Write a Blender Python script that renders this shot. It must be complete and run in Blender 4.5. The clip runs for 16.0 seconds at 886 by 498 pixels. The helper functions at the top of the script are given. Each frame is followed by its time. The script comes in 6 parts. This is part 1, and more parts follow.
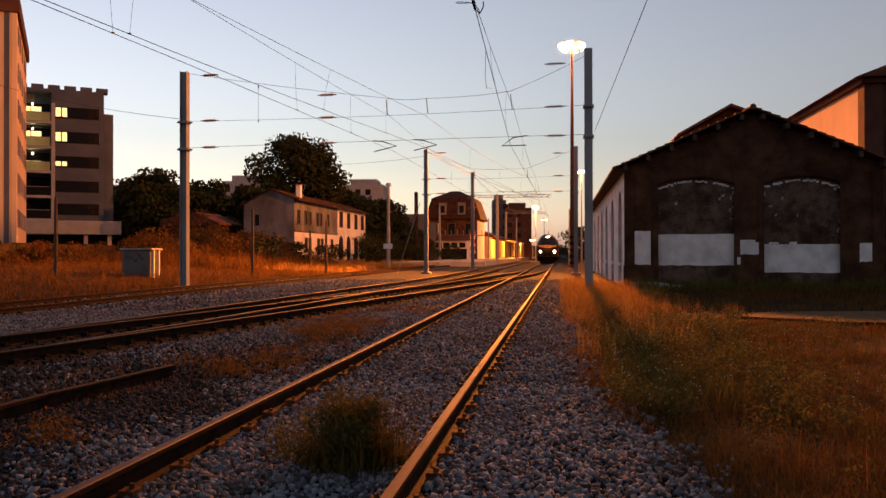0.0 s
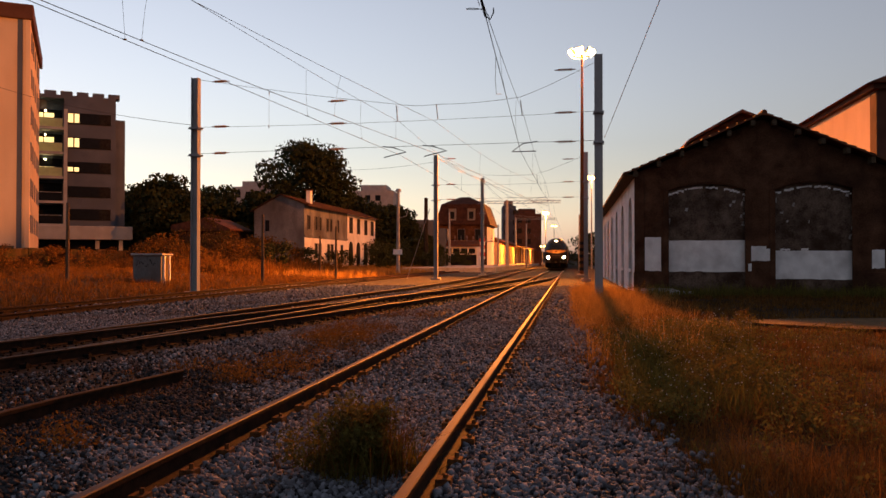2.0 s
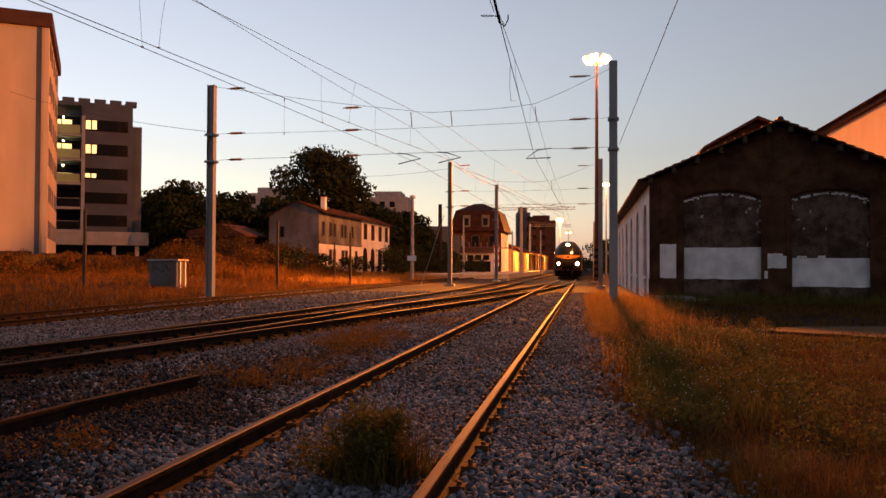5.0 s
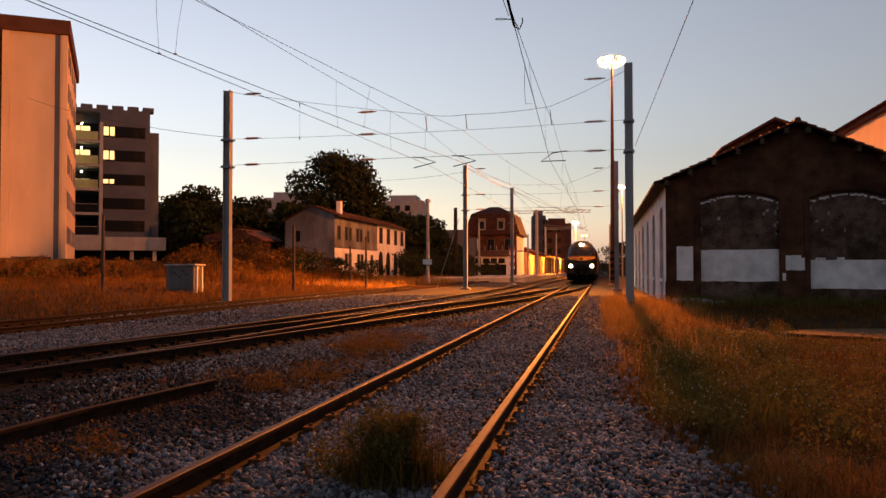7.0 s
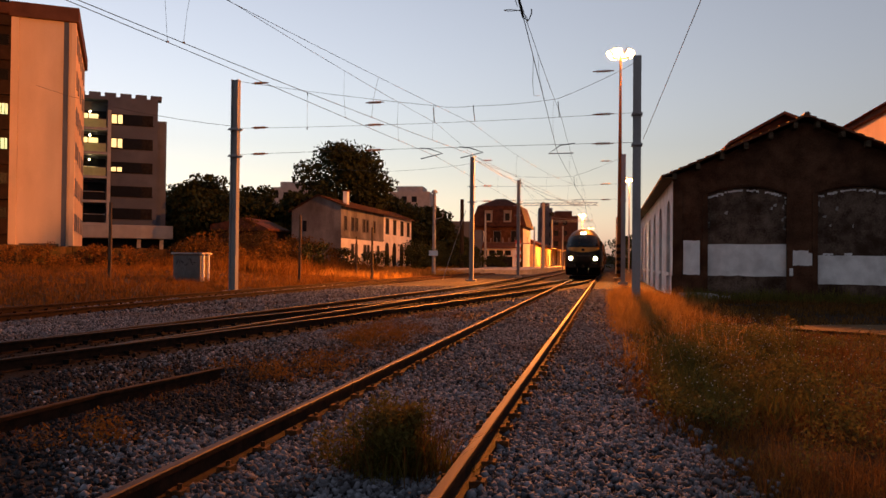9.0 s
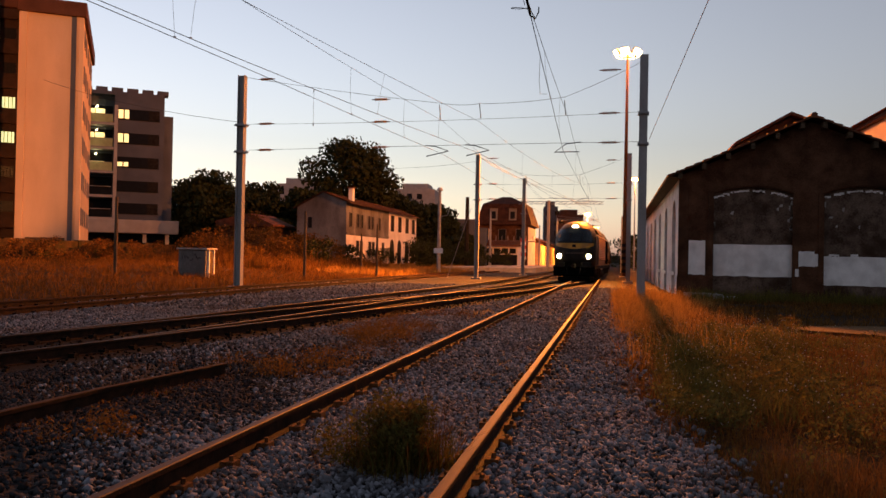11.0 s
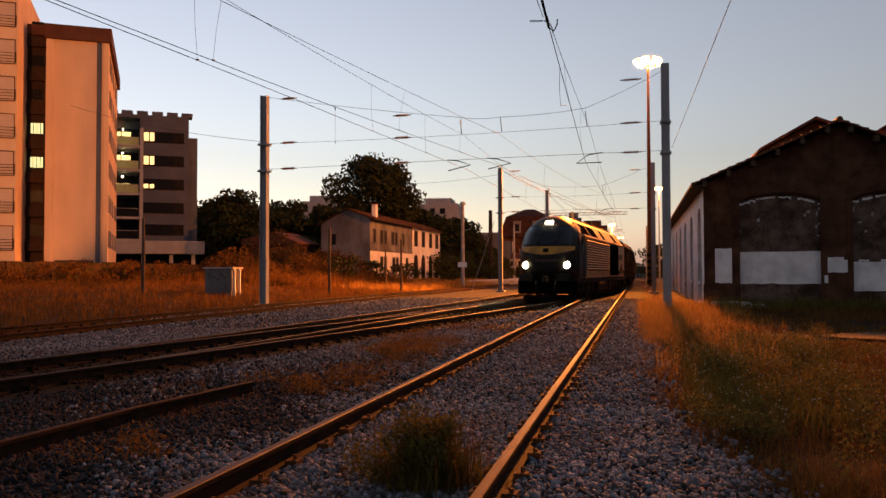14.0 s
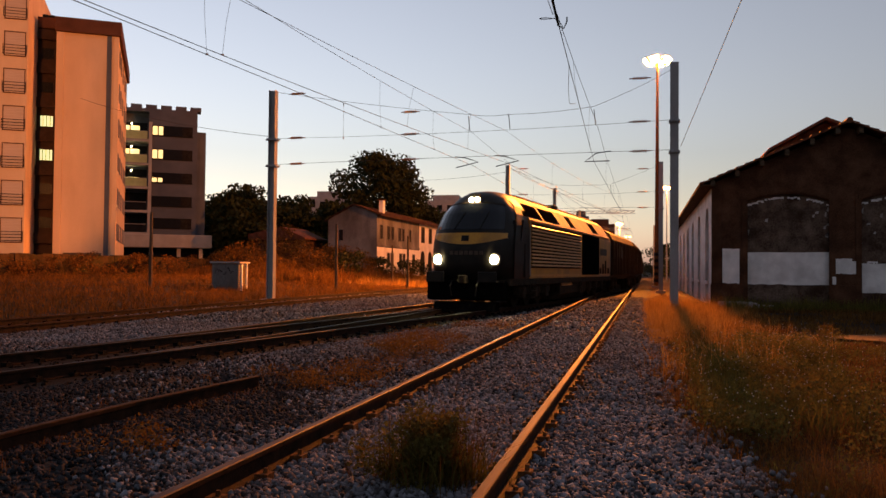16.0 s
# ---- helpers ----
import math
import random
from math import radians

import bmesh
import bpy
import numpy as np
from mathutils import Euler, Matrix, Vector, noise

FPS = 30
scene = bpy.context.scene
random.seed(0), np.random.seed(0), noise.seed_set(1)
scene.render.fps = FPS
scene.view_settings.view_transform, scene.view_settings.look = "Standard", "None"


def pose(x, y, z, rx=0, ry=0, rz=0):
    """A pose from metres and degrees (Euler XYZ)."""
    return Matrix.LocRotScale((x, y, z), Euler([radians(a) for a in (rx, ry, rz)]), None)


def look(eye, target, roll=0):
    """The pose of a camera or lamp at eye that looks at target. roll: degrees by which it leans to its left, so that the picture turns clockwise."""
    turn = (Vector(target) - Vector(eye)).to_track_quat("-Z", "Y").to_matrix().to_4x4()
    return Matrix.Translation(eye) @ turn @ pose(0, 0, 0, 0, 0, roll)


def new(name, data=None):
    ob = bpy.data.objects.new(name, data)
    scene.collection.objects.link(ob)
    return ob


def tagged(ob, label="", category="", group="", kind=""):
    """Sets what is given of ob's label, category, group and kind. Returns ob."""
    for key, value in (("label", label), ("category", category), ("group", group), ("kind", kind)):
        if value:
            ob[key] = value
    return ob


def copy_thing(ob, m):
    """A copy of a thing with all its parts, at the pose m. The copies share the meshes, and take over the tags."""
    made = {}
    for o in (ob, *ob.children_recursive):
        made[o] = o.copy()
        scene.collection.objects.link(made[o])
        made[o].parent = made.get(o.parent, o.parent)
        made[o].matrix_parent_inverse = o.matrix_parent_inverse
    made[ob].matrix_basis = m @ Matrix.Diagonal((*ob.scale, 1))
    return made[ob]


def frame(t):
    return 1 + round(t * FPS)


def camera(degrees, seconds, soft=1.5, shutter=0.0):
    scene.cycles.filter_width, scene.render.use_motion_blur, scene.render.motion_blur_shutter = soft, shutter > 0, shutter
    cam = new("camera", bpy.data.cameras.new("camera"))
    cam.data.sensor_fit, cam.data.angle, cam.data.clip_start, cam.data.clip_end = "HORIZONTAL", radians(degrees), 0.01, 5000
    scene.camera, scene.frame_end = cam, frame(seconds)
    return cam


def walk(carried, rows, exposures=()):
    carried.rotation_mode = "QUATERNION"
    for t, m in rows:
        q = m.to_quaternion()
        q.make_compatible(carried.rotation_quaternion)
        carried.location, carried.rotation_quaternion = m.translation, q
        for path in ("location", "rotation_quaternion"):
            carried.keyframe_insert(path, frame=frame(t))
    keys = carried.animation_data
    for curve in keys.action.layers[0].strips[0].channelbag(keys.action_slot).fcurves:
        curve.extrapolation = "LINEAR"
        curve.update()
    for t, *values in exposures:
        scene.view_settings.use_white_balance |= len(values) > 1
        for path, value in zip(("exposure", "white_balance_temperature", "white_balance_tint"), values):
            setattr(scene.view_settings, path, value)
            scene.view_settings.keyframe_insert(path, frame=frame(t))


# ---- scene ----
cam = camera(57.0, 16.0)
# ---- camera: stands at one spot, turned by hand ----
EYE_Z = 1.46
PATH = [  # seconds, yaw, pitch, roll
    (0.0, 8.20, 0.36, 0.10),
    (0.5, 8.12, 0.83, -0.37),
    (1.0, 8.20, 1.20, 0.38),
    (1.5, 8.69, 1.01, -0.01),
    (2.0, 8.88, 0.77, -0.01),
    (2.5, 9.03, 0.77, -0.00),
    (3.0, 9.18, 0.89, 0.23),
    (3.5, 9.39, 0.94, 0.04),
    (6.0, 10.37, 1.38, 0.06),
    (6.5, 10.76, 1.38, 0.15),
    (7.0, 10.96, 1.47, 0.09),
    (7.5, 11.43, 1.53, -0.13),
    (8.0, 12.12, 1.18, -0.98),
    (8.5, 12.05, 0.98, -0.61),
    (8.7, 11.38, 0.95, -0.56),
    (10.8, 11.60, 0.42, -0.46),
    (11.0, 11.72, 0.69, -1.07),
    (11.5, 11.89, 1.18, -0.60),
    (12.0, 12.31, 1.41, -0.53),
    (12.5, 12.75, 1.53, -0.20),
    (13.0, 13.58, 1.56, -0.03),
    (13.5, 13.52, 1.64, 0.03),
    (14.0, 13.42, 1.67, 0.18),
    (14.5, 13.39, 1.76, -0.15),
    (15.0, 13.31, 1.82, -0.07),
    (15.5, 13.31, 1.65, -0.21),
    (16.0, 13.88, 1.45, -0.49)
]
walk(cam, [(t, pose(0, 0, EYE_Z, 90 + p, r, y)) for t, y, p, r in PATH], [(0, 0.0, 6750, 11.5), (11, 0.0, 6750, 11.5), (16, -0.06, 6750, 11.5)])

# ---- sky and lamps ----
world = bpy.data.worlds.new("dusk")
scene.world = world
world.use_nodes = True
wn, wl = world.node_tree.nodes, world.node_tree.links
sky = wn.new("ShaderNodeTexSky")
sky.sky_type = "NISHITA"
sky.sun_disc = False
sky.sun_elevation = radians(-1.6)
sky.sun_rotation = radians(-48)
sky.air_density, sky.dust_density, sky.ozone_density = 1.0, 0.6, 1.8
pale = wn.new("ShaderNodeHueSaturation")
pale.inputs["Saturation"].default_value = 0.53
wl.new(sky.outputs[0], pale.inputs["Color"])
wl.new(pale.outputs[0], wn["Background"].inputs[0])
wn["Background"].inputs[1].default_value = 1.9

SODIUM = (1.0, 0.255, 0.03)


def lamp_light(name, place, watts, size=0.4, colour=SODIUM):
    data = bpy.data.lights.new(name, "POINT")
    data.energy, data.color, data.shadow_soft_size = watts, colour, size
    ob = new(name, data)
    ob.location = place
    return ob


LAMP_MAST = (1.13, 79.85)
lamp_light("mast_lamp_light", (1.13, 79.85, 22.6), 110000, 0.7)
def lamp_beam(name, place, target, watts, degrees):
    data = bpy.data.lights.new(name, "SPOT")
    data.energy, data.color, data.shadow_soft_size, data.spot_size, data.spot_blend = watts, SODIUM, 0.7, radians(degrees), 1.0
    new(name, data).matrix_world = look(place, target)


# two of the tower's floodlights: one over the rails and the shed's yard, one over the verge
lamp_beam("yard_beam_light", (1.13, 78.4, 21.2), (1.5, 46.0, 0.0), 300000, 62)
lamp_beam("verge_beam_light", (0.2, 78.8, 21.2), (-19.0, 56.0, 0.0), 560000, 56)
lamp_light("far_lamp_light", (3.3, 131.2, 14.4), 16000, 0.5)
lamp_light("station_lamp_light", (-5.1, 170.5, 11.0), 50000, 0.5)
# two added lights without fixtures, to brighten the platform wing's wall
lamp_light("added_wing_light", (-10.5, 172.0, 4.0), 11000, 0.3)
lamp_light("added_canopy_light", (-10.5, 205.0, 3.9), 11000, 0.3)


# added floodlight on an unseen post, to light the apartment blocks
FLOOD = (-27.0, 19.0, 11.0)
flood = bpy.data.lights.new("added_block_flood_light", "SPOT")
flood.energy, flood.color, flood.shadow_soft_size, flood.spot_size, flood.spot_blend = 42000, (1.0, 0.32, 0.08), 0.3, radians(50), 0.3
new("added_block_flood_light", flood).matrix_world = look((-27.0, 19.4, 11.0), (-52.0, 54.0, 17.0))


# ---- materials ----
def noise_mat(name, dark, light, scale=6.0, fine=60.0, rough=0.8, metal=0.0, bump=0.3, stretch=(1, 1, 1), stain=None, stain_scale=0.6,
              stain_amount=0.5, island=0.0, spec=0.08, bump_scale=0.02, through_light=0.0):
    """Two colours mixed by coarse and fine noise, with an optional stain colour at a larger scale."""
    m = bpy.data.materials.new(name)
    m.use_nodes = True
    n, l = m.node_tree.nodes, m.node_tree.links
    b = n["Principled BSDF"]
    b.inputs["Roughness"].default_value, b.inputs["Metallic"].default_value = rough, metal
    b.inputs["Specular IOR Level"].default_value = spec
    co = n.new("ShaderNodeTexCoord")
    mp = n.new("ShaderNodeMapping")
    mp.inputs["Scale"].default_value = stretch
    l.new(co.outputs["Object"], mp.inputs[0])

    def tex(s, detail):
        t = n.new("ShaderNodeTexNoise")
        t.inputs["Scale"].default_value, t.inputs["Detail"].default_value = s, detail
        l.new(mp.outputs[0], t.inputs["Vector"])
        return t

    def mixer(fac, a, c):
        x = n.new("ShaderNodeMix")
        x.data_type = "RGBA"
        l.new(fac, x.inputs[0])
        for sock, v in ((6, a), (7, c)):
            if isinstance(v, tuple):
                x.inputs[sock].default_value = (*v, 1)
            else:
                l.new(v, x.inputs[sock])
        return x.outputs[2]

    def maths(op, a, c):
        x = n.new("ShaderNodeMath")
        x.operation = op
        x.use_clamp = True
        for i, v in enumerate((a, c)):
            if isinstance(v, (int, float)):
                x.inputs[i].default_value = v
            else:
                l.new(v, x.inputs[i])
        return x.outputs[0]

    coarse, small = tex(scale, 4), tex(fine, 3)
    f = maths("ADD", maths("MULTIPLY", coarse.outputs[0], 0.6), maths("MULTIPLY", small.outputs[0], 0.4))
    ramp = n.new("ShaderNodeMapRange")
    ramp.inputs[1].default_value, ramp.inputs[2].default_value = 0.36, 0.64
    l.new(f, ramp.inputs[0])
    fac = ramp.outputs[0]
    if island:
        geo = n.new("ShaderNodeNewGeometry")
        fac = maths("ADD", maths("MULTIPLY", fac, 1 - island), maths("MULTIPLY", geo.outputs["Random Per Island"], island))
    col = mixer(fac, dark, light)
    if stain:
        big = tex(stain_scale, 5)
        r2 = n.new("ShaderNodeMapRange")
        r2.inputs[1].default_value, r2.inputs[2].default_value = 0.48, 0.68
        r2.inputs[4].default_value = stain_amount
        l.new(big.outputs[0], r2.inputs[0])
        col = mixer(r2.outputs[0], col, stain)
    l.new(col, b.inputs["Base Color"])
    rr = n.new("ShaderNodeMapRange")
    rr.inputs[3].default_value, rr.inputs[4].default_value = max(0.02, rough - 0.1), min(1, rough + 0.1)
    l.new(small.outputs[0], rr.inputs[0])
    l.new(rr.outputs[0], b.inputs["Roughness"])
    if bump:
        bp = n.new("ShaderNodeBump")
        bp.inputs["Strength"].default_value, bp.inputs["Distance"].default_value = bump, bump_scale
        l.new(f, bp.inputs["Height"])
        l.new(bp.outputs[0], b.inputs["Normal"])
    if through_light:  # thin leaves let light through
        tr, mx = n.new("ShaderNodeBsdfTranslucent"), n.new("ShaderNodeMixShader")
        l.new(col, tr.inputs["Color"])
        mx.inputs[0].default_value = through_light
        l.new(b.outputs[0], mx.inputs[1]), l.new(tr.outputs[0], mx.inputs[2])
        l.new(mx.outputs[0], n["Material Output"].inputs["Surface"])
    return m


def glow_mat(name, colour, strength):
    m = bpy.data.materials.new(name)
    m.use_nodes = True
    b = m.node_tree.nodes["Principled BSDF"]
    b.inputs["Base Color"].default_value = (0.8, 0.8, 0.8, 1)
    b.inputs["Emission Color"].default_value = (*colour, 1)
    b.inputs["Emission Strength"].default_value = strength
    return m


def glass_mat(name, colour=(0.008, 0.009, 0.011), rough=0.3, spec=0.05):
    return noise_mat(name, colour, tuple(c * 1.5 for c in colour), 2, 20, rough, 0, 0.02, spec=spec)


M_EARTH = noise_mat("dry_earth", (0.010, 0.005, 0.003), (0.034, 0.017, 0.007), 0.8, 25, 0.95, bump=0.8, stain=(0.028, 0.026, 0.010), stain_scale=0.25, bump_scale=0.04)
M_SAND = noise_mat("sandy_path", (0.07, 0.038, 0.017), (0.16, 0.09, 0.042), 3, 40, 0.95, bump=0.6)
M_BED = noise_mat("ballast_bed", (0.005, 0.005, 0.006), (0.026, 0.026, 0.028), 9, 22, 0.9, bump=1.0, stain=(0.03, 0.016, 0.008), stain_scale=0.35, stain_amount=0.55, bump_scale=0.06)
M_STONE = noise_mat("ballast_stone", (0.006, 0.007, 0.009), (0.235, 0.25, 0.285), 30, 120, 0.85, bump=0.4, island=0.92, stain=(0.07, 0.04, 0.025), stain_scale=0.5, stain_amount=0.5)
M_RAIL_TOP = noise_mat("worn_rail_head", (0.04, 0.018, 0.011), (0.10, 0.052, 0.036), 3, 60, 0.62, 0.1, 0.1, (4, 0.3, 4), spec=0.12)
M_RAIL = noise_mat("rusty_rail", (0.010, 0.005, 0.003), (0.040, 0.016, 0.008), 8, 60, 0.8, 0.0, 0.4, spec=0.08)
M_SLEEPER = noise_mat("sleeper_wood", (0.035, 0.025, 0.018), (0.12, 0.085, 0.055), 5, 40, 0.9, bump=0.6, stretch=(0.5, 4, 4))
M_RUST = noise_mat("rusty_iron", (0.06, 0.025, 0.010), (0.20, 0.08, 0.03), 10, 60, 0.85, 0.2, 0.4)
M_GALV = noise_mat("galvanised_steel", (0.20, 0.205, 0.215), (0.31, 0.315, 0.325), 2, 40, 0.6, 0.0, 0.1, (1, 1, 0.2), stain=(0.18, 0.14, 0.115), stain_scale=0.8, stain_amount=0.4, spec=0.2)
M_CONC = noise_mat("concrete", (0.22, 0.21, 0.20), (0.40, 0.38, 0.36), 3, 40, 0.9, bump=0.3, stain=(0.14, 0.13, 0.12), stain_scale=0.7)
M_WIRE = noise_mat("copper_wire", (0.05, 0.04, 0.035), (0.11, 0.09, 0.08), 3, 30, 0.7, 0.1, 0, spec=0.1)
# brighter copy of the wire copper, with the lamp's orange glint in its colour
M_WIRE_LIT = noise_mat("copper_wire_lamplit", (0.50, 0.27, 0.14), (0.70, 0.40, 0.22), 3, 30, 0.45, 0.4, 0, spec=0.4)
M_INSUL = noise_mat("brown_insulator", (0.16, 0.04, 0.012), (0.32, 0.09, 0.03), 8, 30, 0.6, 0, 0.05)
M_STRAW = noise_mat("dry_grass_blades", (0.020, 0.008, 0.002), (0.24, 0.115, 0.030), 0.5, 3, 0.75, bump=0, island=0.65, stain=(0.022, 0.016, 0.005), stain_scale=0.5, stain_amount=0.85, through_light=0.45)
# seed grass in a brighter straw; the lamp's backlight is partly in the colour
M_GOLD = noise_mat("golden_seed_grass_lamplit", (0.10, 0.045, 0.010), (0.50, 0.28, 0.075), 0.7, 4, 0.75, bump=0, island=0.65, stain=(0.09, 0.06, 0.018), stain_scale=0.8, stain_amount=0.75, through_light=0.55)
M_MOUND = noise_mat("weed_mound_leaves", (0.024, 0.024, 0.006), (0.17, 0.15, 0.040), 2, 9, 0.7, bump=0, island=0.65, stain=(0.10, 0.045, 0.011), stain_scale=1.3, stain_amount=0.7, through_light=0.5)
M_RAIL_BLACKISH = noise_mat("blackish_rail_head", (0.005, 0.004, 0.004), (0.012, 0.009, 0.008), 3, 60, 0.55, 0.0, 0.1, (4, 0.3, 4), spec=0.07)
M_RAIL_RUSTY = noise_mat("rusty_rail_head", (0.02, 0.008, 0.004), (0.05, 0.018, 0.008), 3, 60, 0.75, 0.0, 0.1, (4, 0.3, 4), spec=0.04)
M_CEILING_LAMP = glow_mat("balcony_ceiling_lamp", (1.0, 0.78, 0.36), 40)
M_GREEN = noise_mat("weed_leaves", (0.035, 0.036, 0.008), (0.17, 0.14, 0.03), 2, 9, 0.7, bump=0, island=0.6, through_light=0.45)
M_FLOWER = noise_mat("pale_flowers", (0.26, 0.25, 0.19), (0.42, 0.40, 0.31), 5, 20, 0.8, bump=0)
M_LEAF = noise_mat("tree_leaves", (0.012, 0.018, 0.007), (0.035, 0.042, 0.014), 0.6, 5, 0.6, bump=0, island=0.6, through_light=0.2)
M_RUSTLEAF = noise_mat("autumn_bush_leaves", (0.045, 0.020, 0.005), (0.20, 0.10, 0.022), 0.6, 5, 0.7, bump=0, island=0.6, stain=(0.02, 0.022, 0.006), stain_scale=0.5, stain_amount=0.7, through_light=0.4)
M_BARK = noise_mat("bark", (0.04, 0.03, 0.02), (0.12, 0.09, 0.065), 4, 25, 0.95, bump=0.8, stretch=(2, 2, 0.4))
M_SHEDWALL = noise_mat("dark_brown_render", (0.036, 0.015, 0.008), (0.105, 0.052, 0.030), 1.6, 25, 0.95, bump=0.5, stain=(0.018, 0.009, 0.006), stain_scale=0.5, stain_amount=0.85)
M_SHEDPANEL = noise_mat("bricked_up_render", (0.040, 0.024, 0.016), (0.15, 0.108, 0.084), 2.6, 14, 0.95, bump=0.6, stain=(0.030, 0.016, 0.010), stain_scale=0.9, stain_amount=0.9)
M_WHITEWASH = noise_mat("whitewash", (0.60, 0.60, 0.60), (0.80, 0.80, 0.80), 2, 40, 0.9, bump=0.25, stain=(0.42, 0.41, 0.41), stain_scale=1.2, stain_amount=0.6)
M_TILE = noise_mat("clay_roof_tiles", (0.06, 0.022, 0.013), (0.17, 0.065, 0.035), 2, 20, 0.85, bump=0.4, stain=(0.06, 0.04, 0.03), stain_scale=0.8, stain_amount=0.7)
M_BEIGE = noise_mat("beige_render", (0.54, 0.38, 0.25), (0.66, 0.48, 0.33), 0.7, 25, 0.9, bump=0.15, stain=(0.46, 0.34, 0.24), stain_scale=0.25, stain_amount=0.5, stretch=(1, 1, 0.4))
M_BROWNTRIM = noise_mat("brown_cornice", (0.06, 0.026, 0.018), (0.11, 0.05, 0.034), 1, 20, 0.8, bump=0.2)
M_SHUTTER = noise_mat("roller_shutter", (0.42, 0.32, 0.26), (0.55, 0.44, 0.36), 2, 30, 0.7, bump=0.3, stretch=(0.2, 0.2, 6))
M_GREYWALL = noise_mat("grey_cladding", (0.062, 0.072, 0.095), (0.100, 0.113, 0.145), 0.6, 15, 0.7, bump=0.1, stain=(0.045, 0.05, 0.062), stain_scale=0.3, stain_amount=0.5)
M_LIGHTGREY = noise_mat("light_concrete_band", (0.25, 0.245, 0.245), (0.34, 0.33, 0.33), 1, 20, 0.8, bump=0.1)
M_DARKGLASS = glass_mat("dark_window_glass")
M_DARK = noise_mat("dark_paint", (0.010, 0.009, 0.009), (0.028, 0.025, 0.023), 3, 30, 0.85, bump=0.1, spec=0.02)
M_OLDPLASTER = noise_mat("old_grey_plaster", (0.095, 0.092, 0.094), (0.23, 0.222, 0.22), 0.8, 12, 0.95, bump=0.4, stain=(0.06, 0.052, 0.047), stain_scale=0.35, stain_amount=0.85, stretch=(1, 1, 0.5))
M_WHITEWALL = noise_mat("white_house_wall", (0.62, 0.58, 0.54), (0.76, 0.72, 0.68), 1, 15, 0.9, bump=0.2, stain=(0.45, 0.40, 0.36), stain_scale=0.4, stain_amount=0.5)
M_DARKROOF = noise_mat("dark_mansard_tiles", (0.02, 0.010, 0.008), (0.06, 0.027, 0.018), 1.5, 12, 0.8, bump=0.4)
M_STONEWALL = noise_mat("ivy_stone_wall", (0.012, 0.008, 0.005), (0.055, 0.034, 0.019), 2.5, 14, 0.95, bump=0.9, bump_scale=0.06, stain=(0.014, 0.016, 0.006), stain_scale=0.6, stain_amount=0.8)
M_LIT = glow_mat("lit_room", (1.0, 0.72, 0.26), 1.3)
M_LITGREEN = glow_mat("lit_stairwell", (0.75, 1.0, 0.45), 0.9)
M_SODIUM = glow_mat("sodium_lamp_glass", (1.0, 0.62, 0.2), 150)
M_SODIUM_FAR = glow_mat("sodium_lamp_far", (1.0, 0.55, 0.14), 14)
M_HEAD = glow_mat("headlight_lens", (1.0, 0.82, 0.42), 350)
M_TRAIN_YELLOW = noise_mat("yellow_train_paint", (0.34, 0.155, 0.010), (0.54, 0.26, 0.016), 1.5, 25, 0.36, 0, 0.05, stain=(0.12, 0.055, 0.012), stain_scale=0.9, stain_amount=0.6, spec=0.4)
M_TRAIN_BLACK = noise_mat("black_train_paint", (0.005, 0.005, 0.005), (0.014, 0.012, 0.010), 2, 30, 0.45, 0, 0.05, stain=(0.03, 0.022, 0.015), stain_scale=1.0, stain_amount=0.5, spec=0.15)
M_TRAIN_GRIME = noise_mat("grimy_underframe", (0.010, 0.008, 0.006), (0.04, 0.028, 0.018), 4, 40, 0.8, 0.1, 0.4)
M_LOUVRE = noise_mat("louvre_metal", (0.42, 0.20, 0.05), (0.58, 0.31, 0.09), 4, 40, 0.4, 0.1, 0.1, spec=0.4)
M_WAGON = noise_mat("brown_wagon_paint", (0.012, 0.007, 0.005), (0.035, 0.019, 0.012), 2, 30, 0.7, 0.0, 0.2, stain=(0.012, 0.010, 0.009), stain_scale=0.6, stain_amount=0.6)
M_FAINT = noise_mat("faded_lettering", (0.05, 0.036, 0.028), (0.09, 0.066, 0.05), 4, 30, 0.8, bump=0)
M_RED = noise_mat("red_paint", (0.35, 0.03, 0.02), (0.5, 0.06, 0.035), 3, 30, 0.5, bump=0.05)
M_WHITE = noise_mat("white_paint", (0.70, 0.70, 0.69), (0.82, 0.82, 0.81), 3, 30, 0.6, bump=0.05)
M_WINDSCREEN = glass_mat("windscreen_glass", (0.006, 0.007, 0.009), 0.08, 0.35)
# dirty stones, also darkened in colour for the lens's corner falloff
M_DIRTY_DIMMED = noise_mat("dirty_dimmed_stone", (0.003, 0.003, 0.0035), (0.05, 0.05, 0.055), 30, 120, 0.85, bump=0.4, island=0.8, stain=(0.014, 0.008, 0.005), stain_scale=0.7, stain_amount=0.7, spec=0.04)
M_FROST = noise_mat("frosted_glass_lit_tone", (0.50, 0.54, 0.36), (0.62, 0.66, 0.46), 3, 20, 0.5, bump=0, through_light=0.65)
M_BLACK = noise_mat("matt_black", (0.002, 0.002, 0.002), (0.006, 0.005, 0.005), 3, 30, 0.9, bump=0, spec=0.0)
M_ROOFGREY = noise_mat("grey_engine_roof", (0.085, 0.075, 0.068), (0.16, 0.14, 0.125), 1.5, 25, 0.6, 0, 0.1, stain=(0.05, 0.04, 0.032), stain_scale=0.8, stain_amount=0.6, spec=0.2)
# dark brown of the doorways; on the stair bay it carries the recess's shade
M_STAIR = noise_mat("bay_shade_and_door_brown", (0.022, 0.012, 0.009), (0.045, 0.024, 0.017), 2, 20, 0.8, bump=0.1, spec=0.2)
